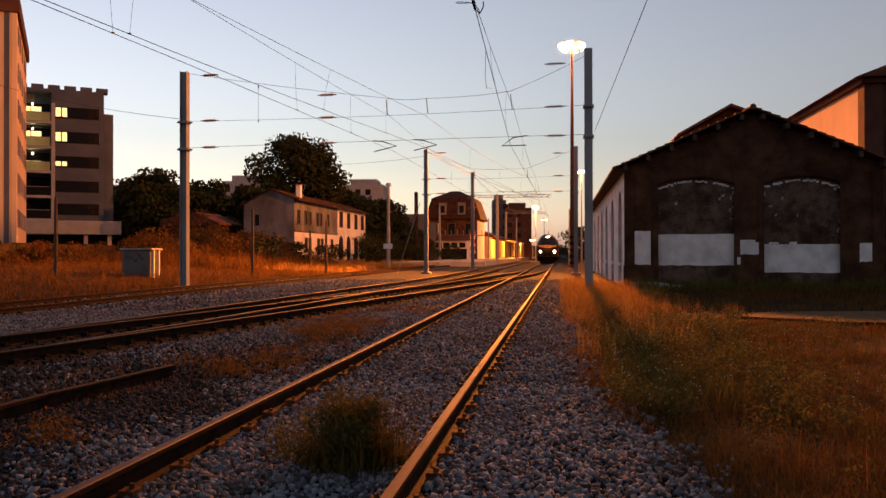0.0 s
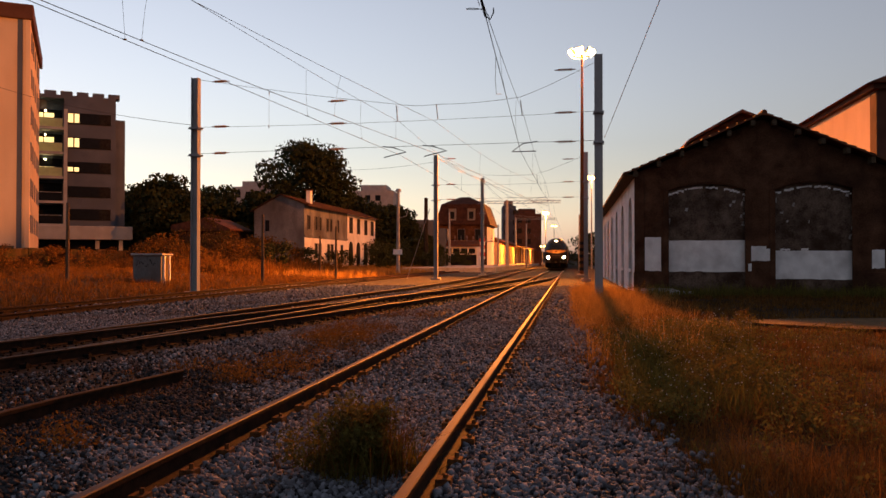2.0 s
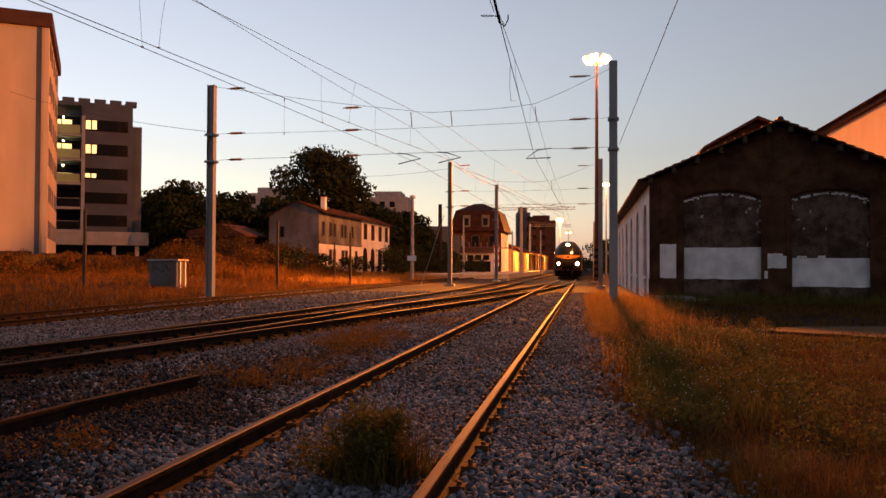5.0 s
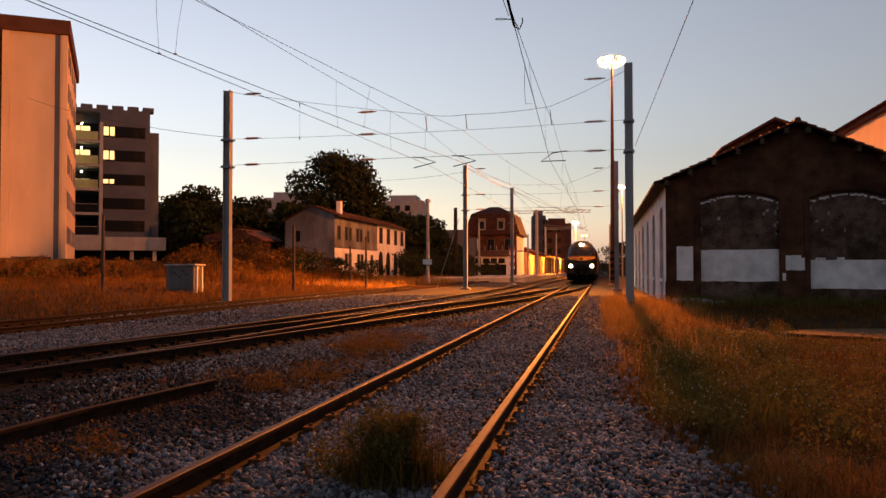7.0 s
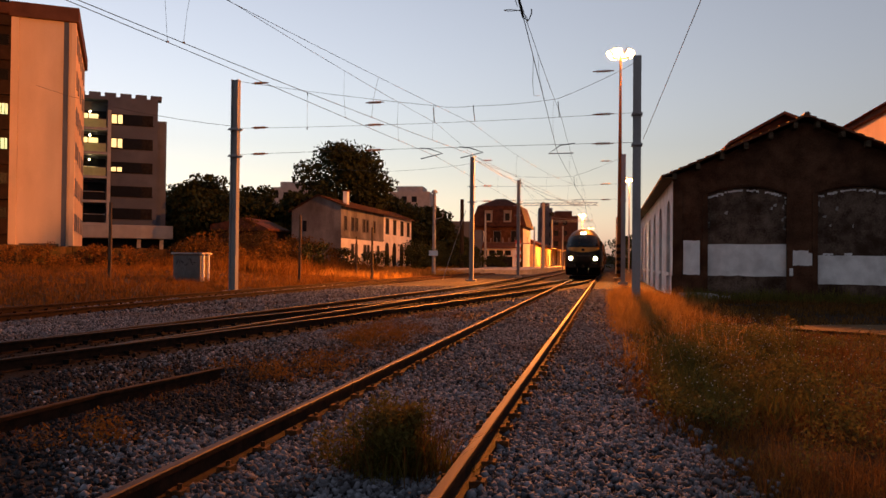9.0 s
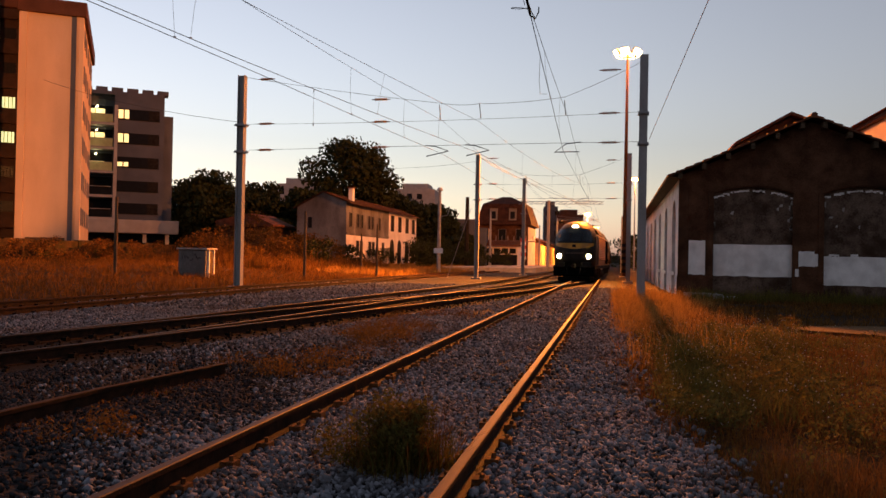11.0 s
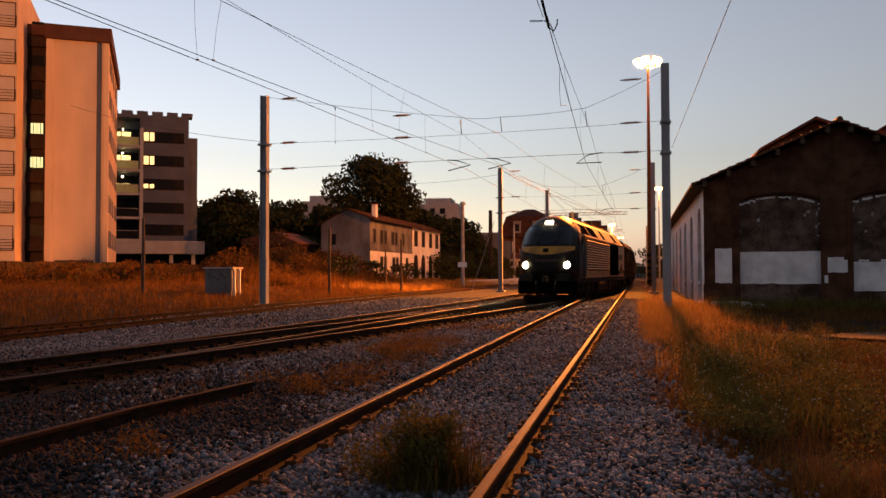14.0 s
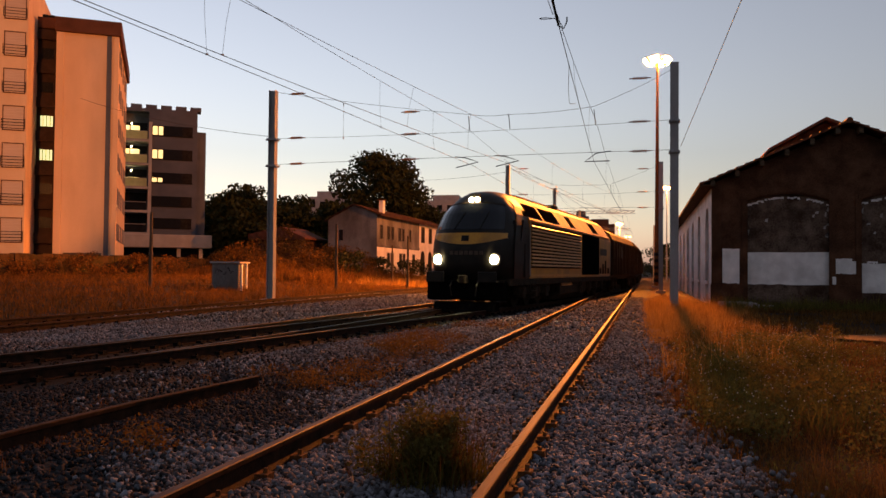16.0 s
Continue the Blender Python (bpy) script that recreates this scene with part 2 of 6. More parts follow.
M_TURNOUT_DARK = noise_mat("turnout_dark_ballast", (0.003, 0.0028, 0.0028), (0.014, 0.012, 0.011), 14, 50, 0.8, bump=0.8, island=0.5, spec=0.03)
M_HILL = noise_mat("far_hillside", (0.03, 0.035, 0.03), (0.06, 0.065, 0.05), 0.05, 0.6, 0.95, bump=0)


# ---- mesh helpers ----
def box(bm, x0, x1, y0, y1, z0, z1, bevel=0.0):
    vs = [bm.verts.new((x, y, z)) for z in (z0, z1) for y in (y0, y1) for x in (x0, x1)]
    fs = [bm.faces.new([vs[i] for i in q]) for q in ((0, 2, 3, 1), (4, 5, 7, 6), (0, 1, 5, 4), (2, 6, 7, 3), (0, 4, 6, 2), (1, 3, 7, 5))]
    if bevel:
        bmesh.ops.bevel(bm, geom=list({e for f in fs for e in f.edges}), offset=bevel, segments=1, affect="EDGES")
    return bm


def prism(bm, pts, a0, a1, axis="y"):
    """A closed profile pushed along an axis. Profile points are (x, z) for y, (y, z) for x, (x, y) for z."""
    def at(p, a):
        return {"y": (p[0], a, p[1]), "x": (a, p[0], p[1]), "z": (p[0], p[1], a)}[axis]
    lo, hi = [bm.verts.new(at(p, a0)) for p in pts], [bm.verts.new(at(p, a1)) for p in pts]
    bm.faces.new(lo), bm.faces.new(hi[::-1])
    for i in range(len(pts)):
        j = (i + 1) % len(pts)
        bm.faces.new((lo[i], hi[i], hi[j], lo[j]))
    bmesh.ops.recalc_face_normals(bm, faces=bm.faces[:])
    return bm


def tube(bm, pts, r, sides=6, r_end=None):
    """A tube along a line of points."""
    pts = [Vector(p) for p in pts]
    rings = []
    for i, p in enumerate(pts):
        d = (pts[min(i + 1, len(pts) - 1)] - pts[max(i - 1, 0)]).normalized()
        u = d.orthogonal().normalized() if abs(d.z) > 0.95 else Vector((0, 0, 1)).cross(d).normalized()
        v = d.cross(u)
        rr = r if r_end is None else r + (r_end - r) * i / (len(pts) - 1)
        rings.append([bm.verts.new(p + rr * (math.cos(a) * u + math.sin(a) * v)) for a in (2 * math.pi * k / sides for k in range(sides))])
    for a, b in zip(rings, rings[1:]):
        for k in range(sides):
            bm.faces.new((a[k], a[(k + 1) % sides], b[(k + 1) % sides], b[k]))
    bm.faces.new(rings[0][::-1]), bm.faces.new(rings[-1])
    return bm


def part(name, bm, material, parent=None, label="", place=None):
    me = bpy.data.meshes.new(name)
    bm.to_mesh(me)
    bm.free()
    me.materials.append(material)
    ob = new(name, me)
    if parent:
        ob.parent = parent
    if place is not None:
        ob.matrix_basis = place
    return tagged(ob, label)


def share(name, ob, parent, place):
    """Another piece on the same mesh."""
    o = new(name, ob.data)
    o.parent, o.matrix_basis = parent, place
    return o


def thing(name, label, category, place=None, group="", kind=""):
    ob = new(name)
    ob.empty_display_size = 0.2
    if place is not None:
        ob.matrix_basis = place
    return tagged(ob, label, category, group, kind)


def B():
    return bmesh.new()


def array_mesh(name, verts, faces, material):
    """A mesh from numpy arrays; all faces have the same number of corners."""
    me = bpy.data.meshes.new(name)
    n, k = faces.shape
    me.vertices.add(len(verts)), me.loops.add(n * k), me.polygons.add(n)
    me.vertices.foreach_set("co", verts.astype(np.float32).ravel())
    me.loops.foreach_set("vertex_index", faces.astype(np.int32).ravel())
    me.polygons.foreach_set("loop_start", np.arange(n, dtype=np.int32) * k)
    me.update(calc_edges=True)
    me.validate()
    me.materials.append(material)
    return new(name, me)


def smooth_line(pts, step=1.5):
    """Catmull-Rom through (y, x) points, as (x, y) at even steps of y."""
    out = []
    for i in range(len(pts) - 1):
        p = [pts[max(0, i - 1)], pts[i], pts[i + 1], pts[min(len(pts) - 1, i + 2)]]
        n = max(1, int(abs(p[2][0] - p[1][0]) / step))
        for k in range(n):
            u = k / n
            w = (-u ** 3 + 2 * u * u - u, 3 * u ** 3 - 5 * u * u + 2, -3 * u ** 3 + 4 * u * u + u, u ** 3 - u * u)
            y = p[1][0] + (p[2][0] - p[1][0]) * u
            out.append((sum(a * q[1] for a, q in zip(w, p)) / 2, y))
    out.append((pts[-1][1], pts[-1][0]))
    return out


LINE_A = [(-1.79, y) for y in (-20, 0, 20, 60, 120, 420)]
LINE_B = smooth_line([(-20, -13.0), (-4, -10.4), (6, -8.85), (16, -7.3), (26, -5.78), (36, -4.42), (46, -3.38), (58, -2.42), (70, -1.88), (82, -1.79), (94, -1.79)])
LINE_C = smooth_line([(11, -8.13), (15, -7.87), (22, -7.52), (30, -7.12), (38, -6.62), (47, -6.32), (60, -6.24), (90, -6.24), (420, -6.24)], 3)
LINE_D = smooth_line([(-20, -13.9), (10, -14.1), (25, -14.35), (40, -14.55), (70, -14.4), (100, -13.8), (160, -12.6), (420, -12.0)], 6)


def along(line, y):
    """The line's x at y."""
    a = np.array(line)
    return float(np.interp(y, a[:, 1], a[:, 0]))


def ground_z(x, y):
    """The verge beyond the tracks climbs gently to the stone wall and the terrace above it."""
    u = min(1, max(0, (-16.6 - x) / 16))
    z = 0.75 * u * u * (3 - 2 * u)
    if x < -37.2 and y > 10:
        z = 2.15
    return z - (0.05 if x > -16 else 0.0)


# ---- ground ----
def build_ground():
    xs = [-900, -400, -200, -120, -80, -60, -50, -44, -40, -37.6, -37.1] + [-36 + 1.0 * i for i in range(20)] + [-15.5, -13, -10, -7, -4, -1] + \
         [0.4 + 0.8 * i for i in range(22)] + [20, 25, 32, 45, 70, 120, 250, 500, 900]
    ys = [-300, -120, -50, -20, -8, 0] + [2 + 1.0 * i for i in range(40)] + [44 + 3 * i for i in range(20)] + [110, 130, 160, 220, 320, 500, 900, 2500]
    bm = B()
    grid = []
    for y in ys:
        row = []
        for x in xs:
            z = ground_z(x, y)
            if 0 < y < 60 and abs(x) < 36:
                z += 0.05 * noise.noise(Vector((x * 0.5, y * 0.5, 0))) if x > 0.3 or x < -16 else -0.02
            row.append(bm.verts.new((x, y, z)))
        grid.append(row)
    for a, b in zip(grid, grid[1:]):
        for i in range(len(xs) - 1):
            bm.faces.new((a[i], a[i + 1], b[i + 1], b[i]))
    for f in bm.faces:
        f.smooth = True
    tagged(part("ground", bm, M_EARTH), "dry brown earth with sparse parched grass", "ground", kind="structure")
    # ballast bed under all tracks, with a ragged edge
    bm = B()
    rows = []
    for i in range(110):
        y = -20 + 1.2 * i if i < 70 else 64 + 9 * (i - 70)
        right = 0.25 + 0.25 * noise.noise(Vector((3.1, y * 0.35, 0))) + (0.9 * max(0, 1 - abs(y - 4) / 4.5) if y < 9 else 0)
        left = -16.1 + 0.3 * noise.noise(Vector((7.7, y * 0.3, 0)))
        rows.append([bm.verts.new((x, y, z)) for x, z in ((left - 0.5, -0.09), (left, 0.0), (-11.6, -0.01), (-10.6, -0.01), (-4.5, -0.01), (-3.4, 0.0), (-0.2, 0.0), (right, -0.02), (right + 0.3, -0.09))])
    for a, b in zip(rows, rows[1:]):
        for i in range(8):
            bm.faces.new((a[i], a[i + 1], b[i + 1], b[i]))
    tagged(part("ballast_bed", bm, M_BED), "grey crushed stone ballast bed under the tracks", "ballast", kind="structure")
    # blackish ballast along the turnout
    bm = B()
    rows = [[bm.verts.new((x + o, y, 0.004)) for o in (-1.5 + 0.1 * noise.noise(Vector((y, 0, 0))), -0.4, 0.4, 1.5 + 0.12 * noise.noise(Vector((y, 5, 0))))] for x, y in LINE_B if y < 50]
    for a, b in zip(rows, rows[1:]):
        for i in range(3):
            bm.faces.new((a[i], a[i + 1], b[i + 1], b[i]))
    tagged(part("turnout_strip", bm, M_TURNOUT_DARK), "blackish ballast between the turnout rails", "ballast", kind="structure")
    # bare sandy patch in the field by the shed
    bm = B()
    ring = []
    for k in range(40):
        a = 2 * math.pi * k / 40
        r = 1 + 0.25 * noise.noise(Vector((math.cos(a) * 2, math.sin(a) * 2, 4)))
        ring.append(bm.verts.new((9.2 + 5.2 * r * math.cos(a), 20.0 + 2.0 * r * math.sin(a) + 0.15 * math.cos(a), 0.02)))
    bm.faces.new(ring)
    tagged(part("dirt_path", bm, M_SAND), "bare sandy trodden path across the dry field", "path", kind="structure")


build_ground()

RAIL_PROFILE = [(-0.07, 0.0), (0.07, 0.0), (0.07, 0.012), (0.012, 0.03), (0.012, 0.125), (0.036, 0.135), (0.036, 0.165), (0.028, 0.172), (-0.028, 0.172),
                (-0.036, 0.165), (-0.036, 0.135), (-0.012, 0.125), (-0.012, 0.03), (-0.07, 0.012)]


def rail_mesh(line, shift, y0=-1e9, y1=1e9):
    """A rail of true section beside a centre line; the worn running surface is a second material."""
    pts = [Vector((x, y, 0)) for x, y in line if y0 <= y <= y1]
    bm = B()
    rings = []
    for i, p in enumerate(pts):
        d = (pts[min(i + 1, len(pts) - 1)] - pts[max(i - 1, 0)]).normalized()
        s = Vector((d.y, -d.x, 0))
        rings.append([bm.verts.new(p + s * (shift + u) + Vector((0, 0, v))) for u, v in RAIL_PROFILE])
    n = len(RAIL_PROFILE)
    for a, b in zip(rings, rings[1:]):
        for k in range(n):
            f = bm.faces.new((a[k], a[(k + 1) % n], b[(k + 1) % n], b[k]))
            f.material_index = 1 if k in (6, 7, 8) else 0
    bm.faces.new(rings[0]), bm.faces.new(rings[-1][::-1])
    bmesh.ops.recalc_face_normals(bm, faces=bm.faces[:])
    return bm


SLEEPERS = {}


def track(label, line, y0, y1, sl0, sl1, step=0.6, clip_mat=None, head=None, wood=None):
    wood = wood or M_SLEEPER
    t = thing("railway_track", label, "railway track", kind="structure")
    for s in (-0.868, 0.868):
        r = part("rail", rail_mesh(line, s, y0, y1), M_RAIL, t, "rusty steel rail with a worn shiny head")
        r.data.materials.append(head or M_RAIL_TOP)
    rng = random.Random(5)
    y = sl0
    clips = B()
    while y < sl1:
        x = along(line, y)
        ang = math.degrees(math.atan2(-(along(line, y + 1) - along(line, y - 1)), 2))
        m = pose(x + rng.uniform(-0.02, 0.02), y, rng.uniform(-0.012, 0.0), 0, 0, ang)
        if wood not in SLEEPERS:
            SLEEPERS[wood] = part("sleeper", box(B(), -1.3, 1.3, -0.12, 0.12, -0.16, 0.002, 0.012), wood, t, place=m)
        else:
            share("sleeper", SLEEPERS[wood], t, m)
        for s in (-0.868, 0.868):
            for e in (-1, 1):
                c = m @ Vector((s + e * 0.105, 0, 0))
                a = clips.verts[:]
                box(clips, c.x - 0.05, c.x + 0.05, y - 0.055 - 0.02 * rng.random(), y + 0.05, 0.0, 0.045 + 0.02 * rng.random())
                tube(clips, [(c.x + e * 0.01, y, 0.03), (c.x + e * 0.012, y, 0.085)], 0.018, 5)
        y += step
    part("rail_fastening", clips, clip_mat or M_RUST, t, "rusty bolted rail clips")
    return t


track("straight railway track of rusty rails on wooden sleepers", LINE_A, -20, 420, 0.4, 64)
track("curving railway track branching over a turnout", LINE_B, -20, 76, 4.0, 60, clip_mat=M_TURNOUT_DARK, head=M_RAIL_BLACKISH, wood=M_TURNOUT_DARK)
track("railway track of dark rails joining a turnout", LINE_C, 11, 420, 30, 70, clip_mat=M_TURNOUT_DARK, head=M_RAIL_BLACKISH, wood=M_TURNOUT_DARK)
track("rusty siding track beside the grass verge", LINE_D, -20, 420, 12, 72, clip_mat=M_RAIL, head=M_RAIL_RUSTY)


def switch_parts():
    # check rails and point motor by the turnout
    bm = rail_mesh(LINE_B, 0.868 - 0.12, 26, 34)
    c = part("check_rail", bm, M_RAIL)
    tagged(c, "short dark check rail beside a running rail", "check rail", kind="structure")
    c.data.materials.append(M_RAIL)
    bm = rail_mesh(LINE_B, -0.868 - 0.13, 24, 31)
    c = part("check_rail", bm, M_RAIL)
    tagged(c, "short dark check rail at the crossing", "check rail", kind="structure")
    c.data.materials.append(M_RAIL)
    # a length of old rail half buried in the ballast
    bm = rail_mesh([(-4.95, 1.0), (-4.90, 4.0), (-4.80, 7.0), (-4.55, 9.1)], 0)
    c = part("old_rail", bm, M_RAIL, place=pose(0, 0, -0.012))
    tagged(c, "length of old rusty rail lying in the weeds", "rail")
    c.data.materials.append(M_RAIL)


switch_parts()


# ---- ballast stones ----
def stones(name, n, x0, x1, y0, y1, r0, r1, label, keep, low=False, material=None):
    rng = np.random.default_rng(int(n) + 3)
    if low:
        base = np.array([(1, 0, 0), (-1, 0, 0), (0, 1, 0), (0, -1, 0), (0, 0, 1), (0, 0, -1)], float)
        tri = np.array([(0, 2, 4), (2, 1, 4), (1, 3, 4), (3, 0, 4), (2, 0, 5), (1, 2, 5), (3, 1, 5), (0, 3, 5)])
    else:
        base = np.array([(sx, sy, sz) for sz in (-1, 1) for sy in (-1, 1) for sx in (-1, 1)], float) * 0.72
        tri = np.array([(0, 2, 3), (0, 3, 1), (4, 5, 7), (4, 7, 6), (0, 1, 5), (0, 5, 4), (2, 6, 7), (2, 7, 3), (0, 4, 6), (0, 6, 2), (1, 3, 7), (1, 7, 5)])
    p = np.stack([rng.uniform(x0, x1, n), rng.uniform(y0, y1, n)], 1)
    p = p[keep(p[:, 0], p[:, 1], rng)]
    n = len(p)
    k = len(base)
    r = rng.uniform(r0, r1, n) * (0.7 + 0.6 * rng.random(n) ** 2)
    v = base[None] * (1 + 0.55 * (rng.random((n, k, 3)) - 0.5)) * (r[:, None] * (0.7 + 0.6 * rng.random((n, 3))))[:, None, :]
    a, b, c = (rng.uniform(0, 6.28, n) for _ in range(3))

    def turn(v, i, j, t):
        w = v.copy()
        w[:, :, i] = v[:, :, i] * np.cos(t)[:, None] - v[:, :, j] * np.sin(t)[:, None]
        w[:, :, j] = v[:, :, i] * np.sin(t)[:, None] + v[:, :, j] * np.cos(t)[:, None]
        return w

    v = turn(turn(turn(v, 0, 1, a), 1, 2, b), 0, 2, c)
    v[:, :, 0] += p[:, :1]
    v[:, :, 1] += p[:, 1:]
    v[:, :, 2] += (0.004 + r * rng.uniform(-0.2, 0.55, n))[:, None]
    f = (tri[None] + (np.arange(n) * k)[:, None, None]).reshape(-1, 3)
    ob = array_mesh(name, v.reshape(-1, 3), f, material or M_STONE)
    tagged(ob, label, "ballast", kind="stuff")


def off_rails(x, y, rng):
    ok = np.ones(len(x), bool)
    for line in (LINE_A, LINE_B, LINE_C, LINE_D):
        a = np.array(line)
        cx = np.interp(y, a[:, 1], a[:, 0])
        inside = (y >= a[0, 1]) & (y <= a[-1, 1])
        for s in (-0.868, 0.868):
            ok &= ~(inside & (np.abs(x - cx - s) < 0.085))
    return ok


def bed_edge(x, y, rng):
    edge = 0.25 + (0.9 * np.clip(1 - np.abs(y - 4) / 4.5, 0, 1)) + rng.normal(0, 0.18, len(x))
    weedy = (np.sin(x * 1.7 + y * 0.6) + np.sin(y * 1.1 - x * 0.8) > 0.9) & (x < -3.4) & (x > -6.3) & (rng.random(len(x)) < 0.75)
    return off_rails(x, y, rng) & (x < edge) & ~weedy


def by_turnout(x, y):
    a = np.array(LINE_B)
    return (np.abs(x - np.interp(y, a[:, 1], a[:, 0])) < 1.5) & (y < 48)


def clean_bed(x, y, rng):
    return bed_edge(x, y, rng) & ~by_turnout(x, y)


stones("turnout_stones", 14000, -11.5, -2.5, 5, 48, 0.022, 0.04, "blackish stones between the turnout rails", lambda x, y, r: off_rails(x, y, r) & by_turnout(x, y), True, M_TURNOUT_DARK)
# where stones are dirtier and carry the dark near-left corner in their colour
def dirty_dimmed(x, y, rng):
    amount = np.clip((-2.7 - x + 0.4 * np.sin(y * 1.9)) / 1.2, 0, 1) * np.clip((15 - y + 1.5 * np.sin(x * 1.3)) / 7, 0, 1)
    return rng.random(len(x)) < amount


def clean_stones(x, y, rng):
    return clean_bed(x, y, rng) & ~dirty_dimmed(x, y, rng)


def dirty_dimmed_stones(x, y, rng):
    return clean_bed(x, y, rng) & dirty_dimmed(x, y, rng)


stones("ballast_stones", 65000, -6.0, 1.6, 1.5, 9.0, 0.013, 0.025, "loose grey crushed stones near the rails", clean_stones)
stones("dirty_dimmed_stones", 32000, -6.6, -2.6, 1.5, 9.0, 0.013, 0.025, "dirty crushed stones beside the old rail, dimmed in colour for lens falloff", dirty_dimmed_stones, False, M_DIRTY_DIMMED)
stones("dirty_dimmed_stones", 22000, -10.5, -6.6, 4.0, 9.0, 0.015, 0.028, "dirty crushed stones near the turnout, dimmed in colour for lens falloff", dirty_dimmed_stones, True, M_DIRTY_DIMMED)
stones("dirty_dimmed_stones", 32000, -11.5, -2.6, 9.0, 16.0, 0.018, 0.031, "dirty crushed stones among the tracks, dimmed in colour for lens falloff", dirty_dimmed_stones, True, M_DIRTY_DIMMED)
stones("ballast_stones", 62000, -13.5, 0.8, 9.0, 20.0, 0.018, 0.031, "loose grey crushed stones between the tracks", clean_stones, True)
stones("ballast_stones", 30000, -16.0, 0.5, 20.0, 46.0, 0.03, 0.05, "loose grey crushed stones further along the yard", clean_bed, True)


# ---- grass ----
def blades(name, n, spots, h0, h1, width, material, label, lean=0.45, category="grass", tuft=5, z_of=None, patchy=True):
    """Bent grass blades in small tufts; spots(rng, n) gives their places."""
    rng = np.random.default_rng(n)
    p = np.repeat(spots(rng, n // tuft), tuft, axis=0)
    n = len(p)
    p = p + rng.normal(0, 0.03 + width, (n, 2))
    z = np.array([ground_z(x, y) for x, y in p]) if z_of is None else z_of(p)
    # growth comes in patches of a metre or two
    px, py = p[:, 0], p[:, 1]
    grow = 0.5 + 0.25 * np.sin(px * 2.1 + 1.7 * np.sin(py * 1.3)) + 0.25 * np.sin(py * 2.7 + 1.3 * np.sin(px * 1.9 + 2.0))
    if not patchy:
        grow = np.ones(n)
    h = h0 * 0.5 + (h1 - h0 * 0.5) * (0.25 + 0.75 * grow) * rng.random(n) ** 1.3 * np.repeat(rng.uniform(0.5, 1.2, n // tuft), tuft) + 0.3 * h0
    a, w = rng.uniform(0, 6.283, n), width * rng.uniform(0.6, 1.3, n)
    t = lean * rng.random(n) * h
    b = a + rng.normal(0, 0.9, n)
    ux, uy, lx, ly = np.cos(a), np.sin(a), -np.sin(b), np.cos(b)
    v = np.zeros((n, 5, 3))
    for i, (side, up, out) in enumerate(((-1, 0, 0), (1, 0, 0), (-0.7, 0.55, 0.3), (0.7, 0.55, 0.3), (0, 1, 1))):
        v[:, i, 0] = p[:, 0] + side * w * ux / 2 + out * t * lx
        v[:, i, 1] = p[:, 1] + side * w * uy / 2 + out * t * ly
        v[:, i, 2] = z - 0.02 + up * h * (1 - 0.25 * (out * t / np.maximum(h, 0.01)))
    tri = np.array([(0, 1, 3), (0, 3, 2), (2, 3, 4)])
    f = (tri[None] + (np.arange(n) * 5)[:, None, None]).reshape(-1, 3)
    ob = array_mesh(name, v.reshape(-1, 3), f, material)
    return tagged(ob, label, category, kind="stuff")


def area(x0, x1, y0, y1, keep=None):
    def spots(rng, n):
        p = np.stack([rng.uniform(x0, x1, n * 3), rng.uniform(y0, y1, n * 3)], 1)
        if keep is not None:
            p = p[keep(p[:, 0], p[:, 1], rng)]
        return p[:n]
    return spots


def right_field(x, y, rng):
    edge = 0.1 + 0.95 * np.clip(1 - np.abs(y - 4.4) / 4.2, 0, 1) + rng.normal(0, 0.12, len(x))
    path = ((x - 9.2) / 5.2) ** 2 + ((y - 20.0) / 2.0) ** 2 < 1 + 0.3 * np.sin(x * 2)
    patch = np.sin(x * 0.9 + 1.3 * np.sin(y * 0.7)) + np.sin(y * 1.1 + x * 0.4) + rng.normal(0, 0.7, len(x)) > -1.0
    return (x > edge) & ~path & patch


blades("field_grass", 60000, area(0.2, 7.5, 2.6, 10, right_field), 0.05, 0.34, 0.006, M_STRAW, "parched orange-brown grass of the near field", 1.5)
blades("field_grass", 60000, area(-0.2, 13, 10, 20, right_field), 0.06, 0.32, 0.010, M_STRAW, "parched orange-brown grass of the open field", 1.3)
blades("field_grass", 40000, area(0.0, 20, 20, 37, right_field), 0.10, 0.38, 0.018, M_STRAW, "parched grass before the goods shed", 0.9)
def edge_grass(x, y, rng):
    return right_field(x, y, rng) & (rng.random(len(x)) < np.clip((y - 10) / 18, 0, 1) * np.clip((3.4 - x + 0.5 * np.sin(y * 0.9)) / 2.4, 0, 1))


blades("tall_grass", 17000, area(0.0, 3.6, 11, 38, edge_grass), 0.2, 0.95, 0.010, M_GOLD, "tall golden seeding grass along the track edge, lamplight put into its colour", 1.3)
blades("tall_grass", 5000, area(0.9, 3.6, 3.0, 6.5, right_field), 0.15, 0.7, 0.005, M_STRAW, "long arching dry grass stems by the ballast", 1.6)
blades("shed_weeds", 7000, area(3.2, 14, 33.6, 36.6), 0.25, 0.8, 0.022, M_GREEN, "rank weeds growing along the foot of the shed", 0.8, "weed")
blades("verge_grass", 64000, area(-37, -16.2, 14, 60), 0.15, 0.7, 0.022, M_STRAW, "tall dry orange grass on the verge", 1.5)
blades("bank_brambles", 18000, area(-35, -23, 56, 83), 0.5, 1.9, 0.05, M_STRAW, "tangled orange brambles and tall grass on the bank", 1.0, "brambles")
# far verge takes the golden tone for the lamplight falling there
blades("verge_grass", 16000, area(-27, -16.0, 60, 125), 0.3, 1.0, 0.045, M_GOLD, "tall dry grass along the far verge", 0.9)
